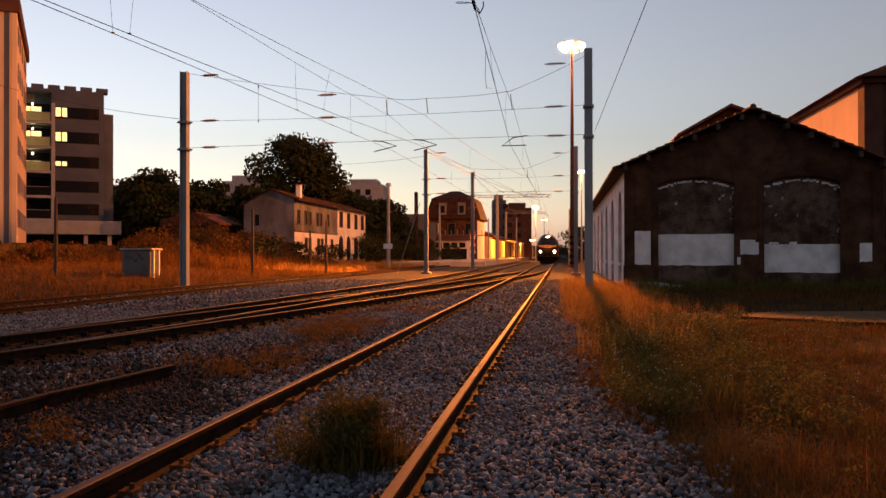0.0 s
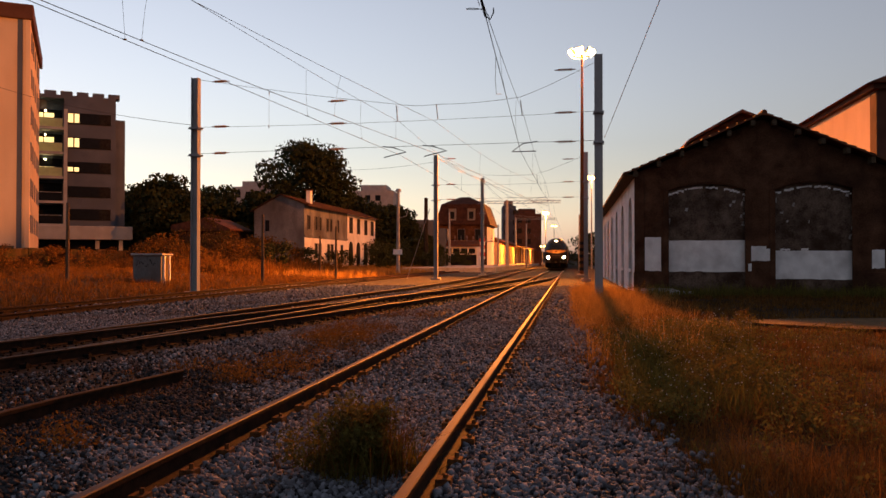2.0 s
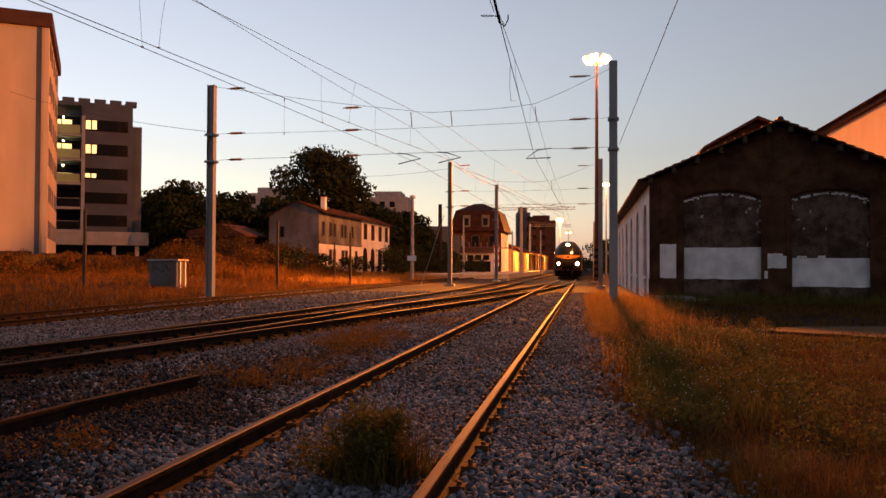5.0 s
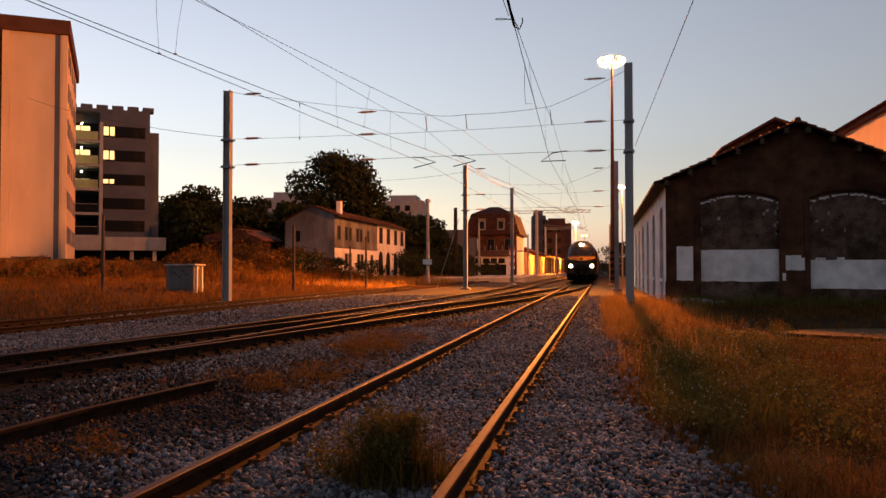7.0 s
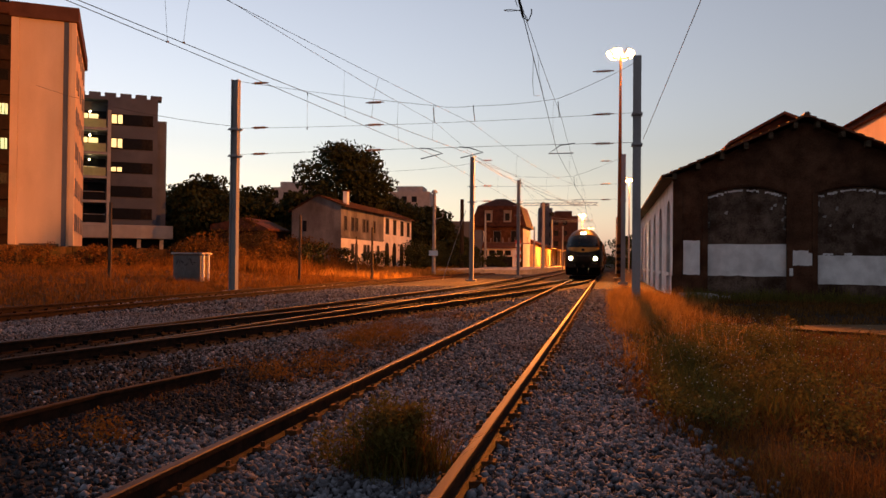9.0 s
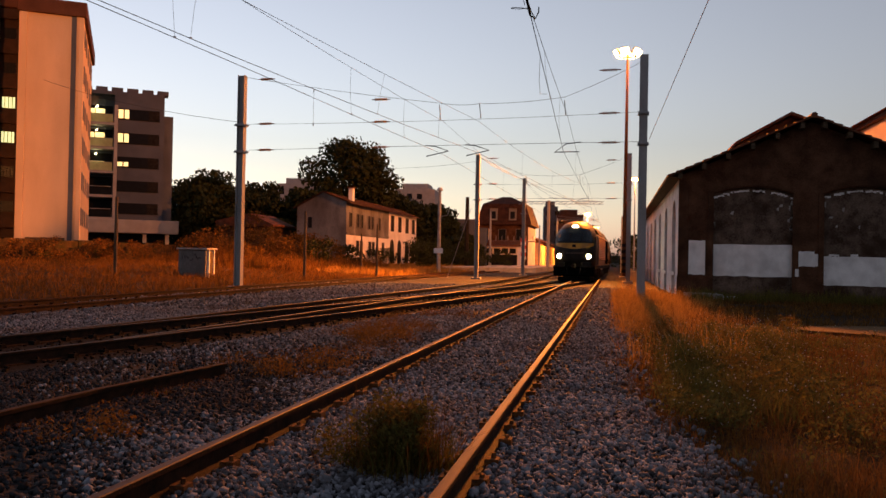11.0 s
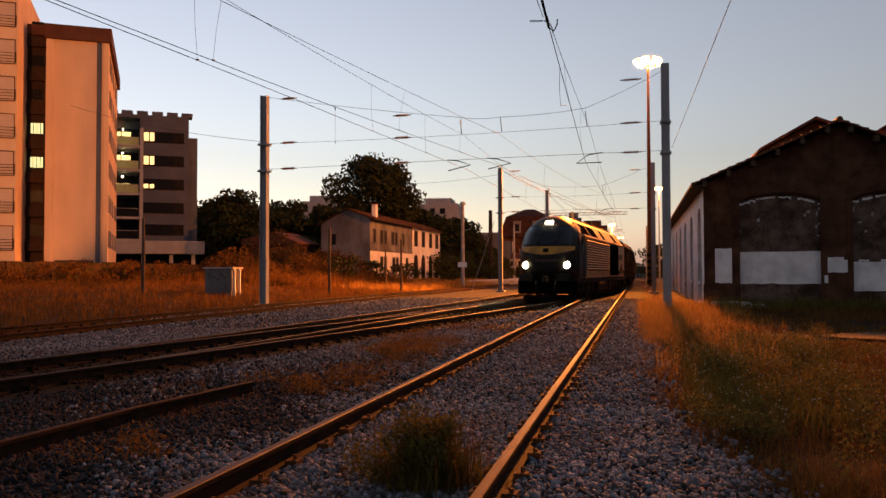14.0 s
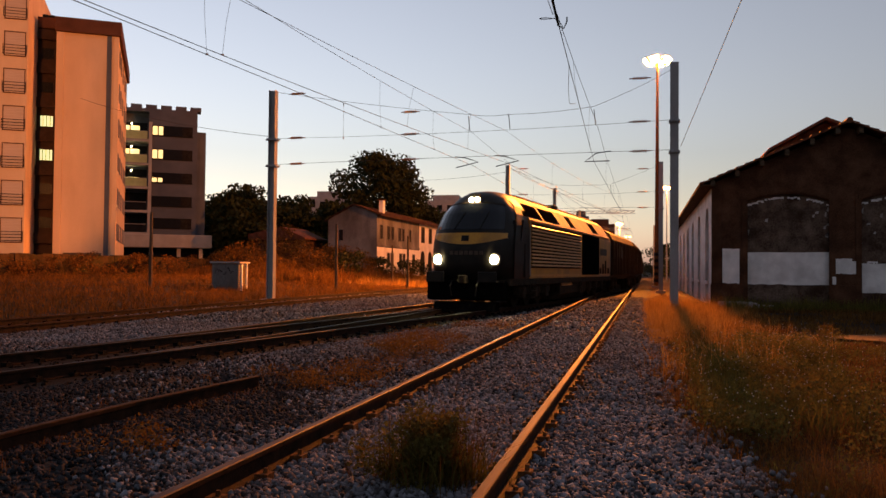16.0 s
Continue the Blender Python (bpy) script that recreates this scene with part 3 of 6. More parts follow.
blades("track_weeds", 9000, area(-6.4, -3.2, 5, 26, lambda x, y, r: np.sin(x * 1.7 + y * 0.6) + np.sin(y * 1.1 - x * 0.8) > 0.45), 0.04, 0.2, 0.010, M_STRAW, "thin dry weeds growing through the ballast", 0.9)
blades("track_weeds", 3500, area(-5.5, -3.2, 5, 10), 0.03, 0.12, 0.008, M_GREEN, "thin green weeds growing through the ballast", 0.9)
blades("track_weeds", 9000, area(-5.4, -3.0, 9.5, 19, lambda x, y, r: np.abs(x + 4.2) < 0.75 + 0.4 * np.sin(y * 1.3)), 0.04, 0.17, 0.008, M_GOLD, "orange dry grass strip growing through the ballast", 1.3)
blades("track_weeds", 3000, area(-4.9, -4.3, 3.5, 9.3), 0.05, 0.25, 0.008, M_STRAW, "dry grass along the old rail", 1.3)
blades("track_weeds", 3000, area(-4.6, -3.2, 6.2, 9.5, lambda x, y, r: np.sin(x * 3 + y) > 0.1), 0.04, 0.16, 0.008, M_GREEN, "short green weeds by the old rail", 1.2)
blades("weed_clump", 900, lambda r, n: np.stack([r.normal(-1.42, 0.17, n), r.normal(5.5, 0.13, n)], 1), 0.2, 0.75, 0.006, M_STRAW, "brown and green weed clump between the rails", 1.1, "weed", 6, patchy=False)
blades("weed_clump", 1300, lambda r, n: np.stack([r.normal(-1.42, 0.16, n), r.normal(5.5, 0.12, n)], 1), 0.15, 0.55, 0.011, M_GREEN, "leafy green weed clump between the rails", 1.0, "weed", 6, patchy=False)
blades("field_weeds", 9500, area(0.6, 4.2, 8, 17, lambda x, y, r: (np.abs(x - 0.6 - 0.16 * (y - 6)) < 1.1) & (x > 0.4)), 0.08, 0.55, 0.014, M_GREEN, "green leafy weeds in the dry field", 1.2, "weed")
blades("field_weeds", 7000, area(0.8, 8, 5, 16, right_field), 0.06, 0.28, 0.012, M_GREEN, "scattered green weeds in the dry field", 0.8, "weed")


def flowers():
    rng = np.random.default_rng(8)
    n = 900
    y = rng.uniform(6.5, 17, n)
    x = 0.7 + 0.16 * (y - 6) + rng.normal(0, 0.9, n)
    z = rng.uniform(0.2, 0.52, n)
    base = np.array([(1, 0, 0), (-1, 0, 0), (0, 1, 0), (0, -1, 0), (0, 0, 1), (0, 0, -1)], float) * 0.007
    tri = np.array([(0, 2, 4), (2, 1, 4), (1, 3, 4), (3, 0, 4), (2, 0, 5), (1, 2, 5), (3, 1, 5), (0, 3, 5)])
    ok = x > 0.3
    p = np.stack([x, y, z], 1)[ok]
    v = (base[None] * rng.uniform(0.5, 1.3, (len(p), 1, 1)) + p[:, None, :]).reshape(-1, 3)
    f = (tri[None] + (np.arange(len(p)) * 6)[:, None, None]).reshape(-1, 3)
    tagged(array_mesh("wild_flowers", v, f, M_FLOWER), "tiny pale flower heads among the weeds", "flower", kind="stuff")


flowers()


# ---- masts and overhead line ----
def catenary_mast(label, x, y, height, turn=0, name="catenary_mast"):
    """A steel H-section mast with bolted collars."""
    t = thing(name, label, "mast", pose(x, y, ground_z(x, y), rz=turn), "catenary masts")
    bm = B()
    prism(bm, [(-0.15, -0.15), (-0.125, -0.15), (-0.125, -0.012), (0.125, -0.012), (0.125, -0.15), (0.15, -0.15), (0.15, 0.15), (0.125, 0.15), (0.125, 0.012),
               (-0.125, 0.012), (-0.125, 0.15), (-0.15, 0.15)], -0.3, height, "z")
    part("post", bm, M_GALV, t)
    part("footing", box(B(), -0.35, 0.35, -0.35, 0.35, -0.3, 0.18, 0.03), M_CONC, t, "concrete footing")
    for z in (5.95, 7.1):
        bm = B()
        box(bm, -0.22, 0.22, -0.20, 0.20, z - 0.05, z + 0.05, 0.01)
        tube(bm, [(-0.34, 0, z), (0.34, 0, z)], 0.03, 6)
        part("collar", bm, M_GALV, t)
    return t


MAST_L, MAST_R = (-15.74, 32.6), (1.06, 31.43)
MAST_L2, MAST_R2 = (-9.93, 60.1), (1.1, 59.4)
catenary_mast("tall galvanised steel mast on the grass verge", *MAST_L, 9.25)
catenary_mast("tall galvanised steel mast among golden grass", *MAST_R, 9.3, 90)
catenary_mast("galvanised steel mast between the tracks", *MAST_L2, 9.35)
catenary_mast("galvanised steel mast beside the lamp tower", *MAST_R2, 9.25, 90)
catenary_mast("steel mast at the end of the platform", -8.32, 77.6, 9.35)


def wire(name, pts, r, parent, material=None, sides=4):
    return part(name, tube(B(), pts, r, sides), material or M_WIRE, parent)


def sag(a, b, drop, n=14):
    a, b = Vector(a), Vector(b)
    return [a.lerp(b, i / n) - Vector((0, 0, 4 * drop * (i / n) * (1 - i / n))) for i in range(n + 1)]


def insulator(a, d, parent):
    """A ribbed insulator of 0.55 m along d from a."""
    bm = B()
    a, d = Vector(a), Vector(d).normalized()
    for i in range(6):
        p = a + d * (0.09 * i)
        tube(bm, [p, p + d * 0.045], 0.055, 8)
    tube(bm, [a - d * 0.15, a + d * 0.65], 0.022, 6)
    part("insulator", bm, M_INSUL, parent, "brown ribbed insulator")


def head_span(label, ml, mr, wires, mid):
    """Three cross wires between two masts, which hold up the running wires."""
    t = thing("head_span", label, "overhead line", group="overhead line")
    (xl, yl), (xr, yr) = ml, mr

    def at(x, z):
        u = (x - xl) / (xr - xl)
        return Vector((x, yl + (yr - yl) * u, z))
    # top wire: hangs in straight stretches between its hangers
    top = [at(xl, 9.15)] + [at(x, 7.62 + 0.05 * abs(x - mid)) for x, _ in wires] + [at(xr, 9.05)]
    line = []
    for a, b in zip(top, top[1:]):
        line += sag(a, b, 0.06, 6)[:-1]
    wire("cross_wire", line + [top[-1]], 0.008, t)
    m1, m2 = sag(at(xl, 7.1), at(xr, 7.12), 0.10, 20), sag(at(xl, 5.97), at(xr, 6.0), -0.02, 20)
    wire("cross_wire", m1, 0.007, t), wire("cross_wire", m2, 0.008, t)
    d = at(xr, 0) - at(xl, 0)
    for z, first in ((9.0, 0.9), (7.09, 0.9), (5.97, 0.9)):
        insulator(at(xl + first, z), d, t)
        insulator(at(xr - first - 0.6, z + 0.02 if z < 8.5 else 8.75), d, t)
    if xr - xl > 14:
        for z in (7.95, 7.03, 5.99):
            insulator(at(xl + 6.1, z), d, t)
        wire("hanger", [at(xl + 3.35, 8.42), at(xl + 3.35, 6.98)], 0.006, t)
        for z in (8.42, 7.0):
            wire("clamp", [at(xl + 3.35, z - 0.06), at(xl + 3.35, z + 0.06)], 0.022, t, sides=5)
    for x, side in wires:
        wire("hanger", [at(x, 7.65), at(x + 0.06, 7.05)], 0.02, t)
        # steady arm: cranked tube from the lower cross wire to the contact wire
        p = [at(x - 0.55 * side, 6.02), at(x - 0.15 * side, 5.98), at(x + 0.42 * side, 5.78), at(x - 0.5 * side, 5.58)] if side > 0 else \
            [at(x + 0.65, 6.03), at(x + 0.1, 5.97), at(x - 0.35, 5.66), at(x + 0.6, 5.66)]
        wire("steady_arm", p, 0.024, t, M_GALV, 5)
    return t


head_span("cross wires with brown insulators slung between two masts", MAST_L, MAST_R, [(-6.9, 1), (-5.25, 1), (-1.9, -1)], -5.0)
head_span("cross wires slung between two masts further off", MAST_L2, MAST_R2, [(-6.3, 1), (-2.4, -1)], -4.0)


def contact_line(label, supports, via=(), droppers=()):
    """A contact wire and the messenger wire that carries it, with droppers. supports: (y, x of the contact wire, x and height of the messenger, its sag
    to the next support); via: more (y, x) of the contact wire, where it is pulled into the curve; droppers: their y."""
    t = thing("contact_line", label, "overhead line", group="overhead line")
    plan = np.array(sorted([(p[0], p[1]) for p in supports] + list(via)))
    mp = []
    for (a, _, ma, za, drop), (b, _, mb, zb, _) in zip(supports, supports[1:]):
        n = max(8, int((b - a) / 2.5))
        mp += [(a + (b - a) * k / n, ma + (mb - ma) * k / n, za + (zb - za) * k / n - 4 * drop * (k / n) * (1 - k / n)) for k in range(n)]
    mp = np.array(mp)
    for y in droppers:
        x = float(np.interp(y, plan[:, 0], plan[:, 1]))
        up = (float(np.interp(y, mp[:, 0], mp[:, 1])), y, float(np.interp(y, mp[:, 0], mp[:, 2])))
        wire("dropper", [(x, y, 5.66), ((x + up[0]) / 2 - 0.04, y + 0.03, (5.66 + up[2]) / 2), up], 0.004, t, sides=3)
        wire("clamp", [(x, y - 0.04, 5.66), (x, y + 0.04, 5.68)], 0.018, t, sides=5)
    wire("contact_wire", [(float(np.interp(y, plan[:, 0], plan[:, 1])), y, 5.66) for y in mp[:, 0]], 0.008, t)
    wire("messenger_wire", [(x, y, z) for y, x, z in mp], 0.007, t)
    return t


DROPS = [5.8 + 8.58 * i for i in range(7)]
FAR = (88, 125, 190, 260)
contact_line("contact wire and messenger over the straight track", [(-25, -1.9, -1.79, 7.12, 0.3), (3, -1.15, -1.79, 7.12, 0.3), (31.5, -1.9, -1.79, 7.12, 0.3), (59.5, -1.6, -1.79, 7.12, 0.3)] + [(y, -1.99, -1.79, 7.12, 0.3) for y in FAR], droppers=[9.6, 21.0, 27.5] + DROPS[4:])
contact_line("contact wire and messenger over the branching track", [(-25, -15.2, -15.2, 6.95, 0.2), (3, -9.75, -9.75, 6.95, 0.1), (31.6, -5.25, -5.25, 6.91, 0.3), (59.7, -2.5, -2.4, 7.12, 0.3), (82, -1.6, -1.6, 7.12, 0.3)], [(11.1, -8.57), (17.1, -7.76), (23, -6.80)], [14.5, 22.97, 27.6] + DROPS[4:])
contact_line("contact wire and messenger over the joining track", [(-25, -12.3, -12.3, 8.0, 0.2), (3, -9.6, -9.6, 7.75, 0.2), (32, -6.74, -6.74, 6.98, 0.25), (60, -6.3, -6.24, 7.12, 0.3)] + [(y, -6.2, -6.24, 7.12, 0.3) for y in FAR], [(11.1, -8.74), (17.7, -8.05), (22.9, -7.59)], [14.4, 22.92, 27.5] + DROPS[4:])


def section_insulator():
    t = thing("section_insulator", "dark insulator rod with loose looped jumper wires on the contact wire", "overhead line", group="overhead line")
    part("rod", tube(B(), [(-1.34, 10.6, 5.67), (-1.445, 13.95, 5.67)], 0.022, 6), M_DARK, t, "dark insulating rod")
    part("hook", tube(B(), [(-1.445, 13.95, 5.66), (-1.36, 14.0, 5.62), (-1.30, 13.95, 5.72), (-1.30, 13.95, 5.80)], 0.012, 5), M_DARK, t)
    loop = [(-1.46 - 0.28 * math.sin(a) * (1 if a < 3.14 else 0.4), 13.7 + 0.3 * math.cos(a), 5.70 + 0.14 * math.sin(a * 0.5 + 2.2)) for a in np.linspace(0, 5.6, 18)]
    part("jumper_wire", tube(B(), loop, 0.006, 4), M_WIRE, t)
    part("jumper_wire", tube(B(), [(-1.52, 16.8, 5.66), (-1.66, 18.2, 5.48), (-1.74, 19.4, 5.42), (-1.70, 20.6, 5.66)], 0.005, 4), M_WIRE, t)
    part("jumper_wire", tube(B(), [(-1.40, 12.2, 5.9), (-1.52, 12.9, 5.80), (-1.48, 13.4, 5.68)], 0.006, 4), M_WIRE, t)


section_insulator()


def feeder():
    t = thing("feeder_wire", "bare feeder wire running along the masts", "overhead line", group="overhead line")
    # this stretch takes the lamplit tone
    wire("wire", sag((2.45, -12, 7.2), (1.28, 31.3, 6.08), 0.06, 20), 0.009, t, M_WIRE_LIT)
    wire("wire", sag((-9.93, 60.1, 9.2), (-8.32, 77.6, 9.2), 0.25), 0.014, t)
    wire("wire", sag((-9.93, 60.1, 9.15), (-2.2, 88, 7.2), 0.3), 0.014, t)
    wire("wire", sag((-8.32, 77.6, 9.2), (-1.8, 125, 7.3), 0.3), 0.014, t)
    wire("wire", sag((-8.32, 77.6, 9.1), (-6.2, 125, 7.3), 0.3), 0.014, t)
    wire("wire", sag((-36, 46, 12.5), (-15.9, 32.6, 7.2), 0.3), 0.010, t)
    wire("wire", sag((-30, 84, 11.5), (-9.93, 60.1, 8.8), 0.5), 0.010, t)


feeder()


def cantilever(x, y, x0, x1, z, label):
    t = thing("cantilever_mast", label, "mast", pose(x, y, 0), "catenary masts")
    part("post", tube(B(), [(0, 0, -0.2), (0, 0, z + 0.15)], 0.28, 8, 0.2), M_GALV, t)
    bm = B()
    box(bm, x0 - x, x1 - x, -0.12, 0.12, z - 0.42, z - 0.36)
    box(bm, x0 - x, x1 - x, -0.12, 0.12, z - 0.03, z + 0.03)
    k = int((x1 - x0) / 0.8)
    for i in range(k):
        a = x0 - x + i * (x1 - x0) / k
        tube(bm, [(a, 0, z - 0.4), (a + (x1 - x0) / k, 0, z)], 0.035, 4)
    part("boom", bm, M_GALV, t, "lattice boom reaching over the tracks")
    part("stay", tube(B(), [(0, 0, z + 0.6), (x1 - x - 0.6, 0, z)], 0.03, 5), M_GALV, t)
    return t


cantilever(-9.6, 124.9, -12.6, -1.4, 10.5, "far mast with a lattice boom over the tracks")
cantilever(-12.6, 190.3, -12.6, -3.3, 11.2, "distant mast with a lattice boom over the tracks")


def lamp_tower():
    t = thing("floodlight_tower", "tall tapered steel floodlight tower with lit sodium lamps", "lamp post", pose(*LAMP_MAST, 0))
    part("pole", tube(B(), [(0, 0, 0), (0, 0, 21.6)], 0.27, 12, 0.1), M_RUST, t, "tapered rust-brown pole")
    for i in range(5):
        part("warning_band", tube(B(), [(0, 0, 0.45 + 0.62 * i), (0, 0, 0.75 + 0.62 * i)], 0.292, 12), M_DARK, t, "black warning band")
    part("base_plate", box(B(), -0.5, 0.5, -0.5, 0.5, -0.1, 0.1, 0.03), M_CONC, t)
    part("crown_ring", tube(B(), [(0.8 * math.cos(a), 0.8 * math.sin(a), 21.5) for a in np.linspace(0, 6.2832, 17)], 0.05, 6), M_GALV, t)
    for i in range(6):
        a = math.pi / 3 * i + 0.3
        m = pose(1.0 * math.cos(a), 1.0 * math.sin(a), 21.5, 0, 0, math.degrees(a)) @ pose(0, 0, 0, 0, 35, 0)
        h = part("floodlight", box(B(), -0.16, 0.14, -0.38, 0.38, -0.32, 0.32, 0.05), M_GALV, t, "box floodlight", m)
        part("lens", box(B(), 0.145, 0.165, -0.34, 0.34, -0.28, 0.28), M_SODIUM, h, "glowing orange lens")


lamp_tower()


def street_lamp(x, y, z, label, arm=0.0):
    t = thing("lamp_post", label, "lamp post", pose(x, y, 0), "yard lamps")
    part("pole", tube(B(), [(0, 0, 0), (0, 0, z)], 0.13, 8, 0.07), M_GALV, t)
    h = part("lamp_head", box(B(), -0.7, 0.7, -0.3, 0.3, z, z + 0.22, 0.06), M_GALV, t)
    for s in (-0.42, 0.42):
        part("lens", tube(B(), [(s, -0.1, z - 0.3), (s, -0.1, z)], 0.26, 10, 0.3), M_SODIUM_FAR, h, "glowing orange lens")


street_lamp(3.32, 131.7, 14.6, "far slender lamp post with lit sodium lamps")
street_lamp(-5.11, 171, 11.3, "far platform lamp post with lit sodium lamps")
street_lamp(-3.96, 201, 9.9, "distant lamp post with lit sodium lamps")
street_lamp(-7.2, 215, 5.2, "low distant lamp post with lit lamp")


def added_block_floodlight():
    # added post, out of view, that carries the floodlight on the blocks
    t = thing("unseen_floodlight_post", "added steel post, out of view, with one floodlight lighting the apartment blocks", "lamp post", pose(FLOOD[0], FLOOD[1], ground_z(FLOOD[0], FLOOD[1])))
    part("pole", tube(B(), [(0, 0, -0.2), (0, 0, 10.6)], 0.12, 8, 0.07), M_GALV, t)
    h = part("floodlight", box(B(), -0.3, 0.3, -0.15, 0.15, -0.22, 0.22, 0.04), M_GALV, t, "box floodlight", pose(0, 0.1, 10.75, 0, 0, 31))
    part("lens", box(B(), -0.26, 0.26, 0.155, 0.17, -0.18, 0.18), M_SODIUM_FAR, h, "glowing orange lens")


added_block_floodlight()


def small_posts():
    # slim signal post with a plate and crossarm
    t = thing("signal_post", "slim concrete post with a small white plate", "post", pose(-16.7, 78.4, ground_z(-16.7, 78.4)))
    part("pole", tube(B(), [(0, 0, -0.2), (0, 0, 8.2)], 0.2, 8, 0.15), M_CONC, t)
    part("cap", tube(B(), [(0, 0, 8.15), (0, 0, 8.3), (0, 0, 8.45)], 0.34, 8, 0.2), M_GALV, t)
    part("plate", box(B(), -0.45, 0.45, -0.26, -0.22, 2.0, 2.5), M_WHITE, t, "small white plate")
    part("cross_arm", tube(B(), [(0.1, 0, 5.6), (0.8, 0, 5.75), (0.95, 0, 6.3)], 0.035, 5), M_GALV, t)
    # guy brace leaning to the mast between the tracks
    t = thing("stay_pole", "slanting steel stay bracing a mast", "post", pose(-12.6, 62.5, 0))
    part("rod", tube(B(), [(0, 0, 0), (1.9, -0.6, 5.4)], 0.022, 6), M_GALV, t)
    for x, y, h in ((-18.36, 47.0, 4.2), (-16.9, 57.6, 3.9), (-24.7, 37.2, 4.3), (-22.0, 70, 3.6)):
        z = ground_z(x, y)
        t = thing("wooden_post", "old dark wooden post in the dry grass", "post", pose(x, y, z, rz=20), "old posts")
        part("pole", tube(B(), [(0, 0, -0.2), (0, 0, h - z)], 0.10, 7, 0.075), M_BARK, t)
    # cable cabinet
    x, y = -22.6, 41.9
    t = thing("trackside_cabinet", "weathered grey concrete cabinet with a wooden door and scrawled paint", "cabinet", pose(x, y, ground_z(x, y) - 0.05, rz=8))
    part("body", box(B(), -0.9, 0.62, -0.75, 0.75, 0, 1.52, 0.02), M_OLDPLASTER, t)
    part("roof_slab", box(B(), -1.0, 0.74, -0.85, 0.85, 1.52, 1.62, 0.02), M_CONC, t)
    d = part("door", box(B(), 0.62, 0.66, -0.3, 0.3, 0.1, 1.4), M_SLEEPER, t, "brown wooden door")
    for z in (0.4, 0.85, 1.25):
        part("rail", box(B(), 0.66, 0.685, -0.3, 0.3, z, z + 0.07), M_SLEEPER, d)
    for s in (-0.44, 0.36):
        part("door_jamb", box(B(), 0.625, 0.72, s, s + 0.1, 0.0, 1.5), M_WHITE, t, "white painted jamb")
    bm = B()
    for i in range(5):
        tube(bm, [(-0.7 + 0.22 * i, -0.757, 0.95 + 0.25 * (i % 2)), (-0.62 + 0.22 * i, -0.757, 1.3 - 0.2 * (i % 3)), (-0.52 + 0.22 * i, -0.757, 1.05)], 0.018, 4)
    part("scrawl", bm, M_DARK, t, "dark scrawled paint strokes")


small_posts()


# ---- goods shed ----
def arch_profile(x0, x1, z0, zs, rise, n=10):
    """Outline of an opening with a shallow arched head, as (x, z)."""
    out = [(x0, z0), (x1, z0)]
    for i in range(n + 1):
        u = i / n
        out.append((x1 + (x0 - x1) * u, zs + rise * (1 - (2 * u - 1) ** 2)))
    return out


def stepped(a, b, n, lo=0.06, hi=0.115):
    """Section of a tiled slope from eave a to ridge b: a plain underside and a step for every course."""
    a, b = Vector(a), Vector(b)
    top = []
    for i in range(n):
        p, q = a.lerp(b, i / n), a.lerp(b, (i + 1) / n)
        top += [(p.x, p.y + hi), (q.x, q.y + lo)]
    return [tuple(a), tuple(b)] + top[::-1]


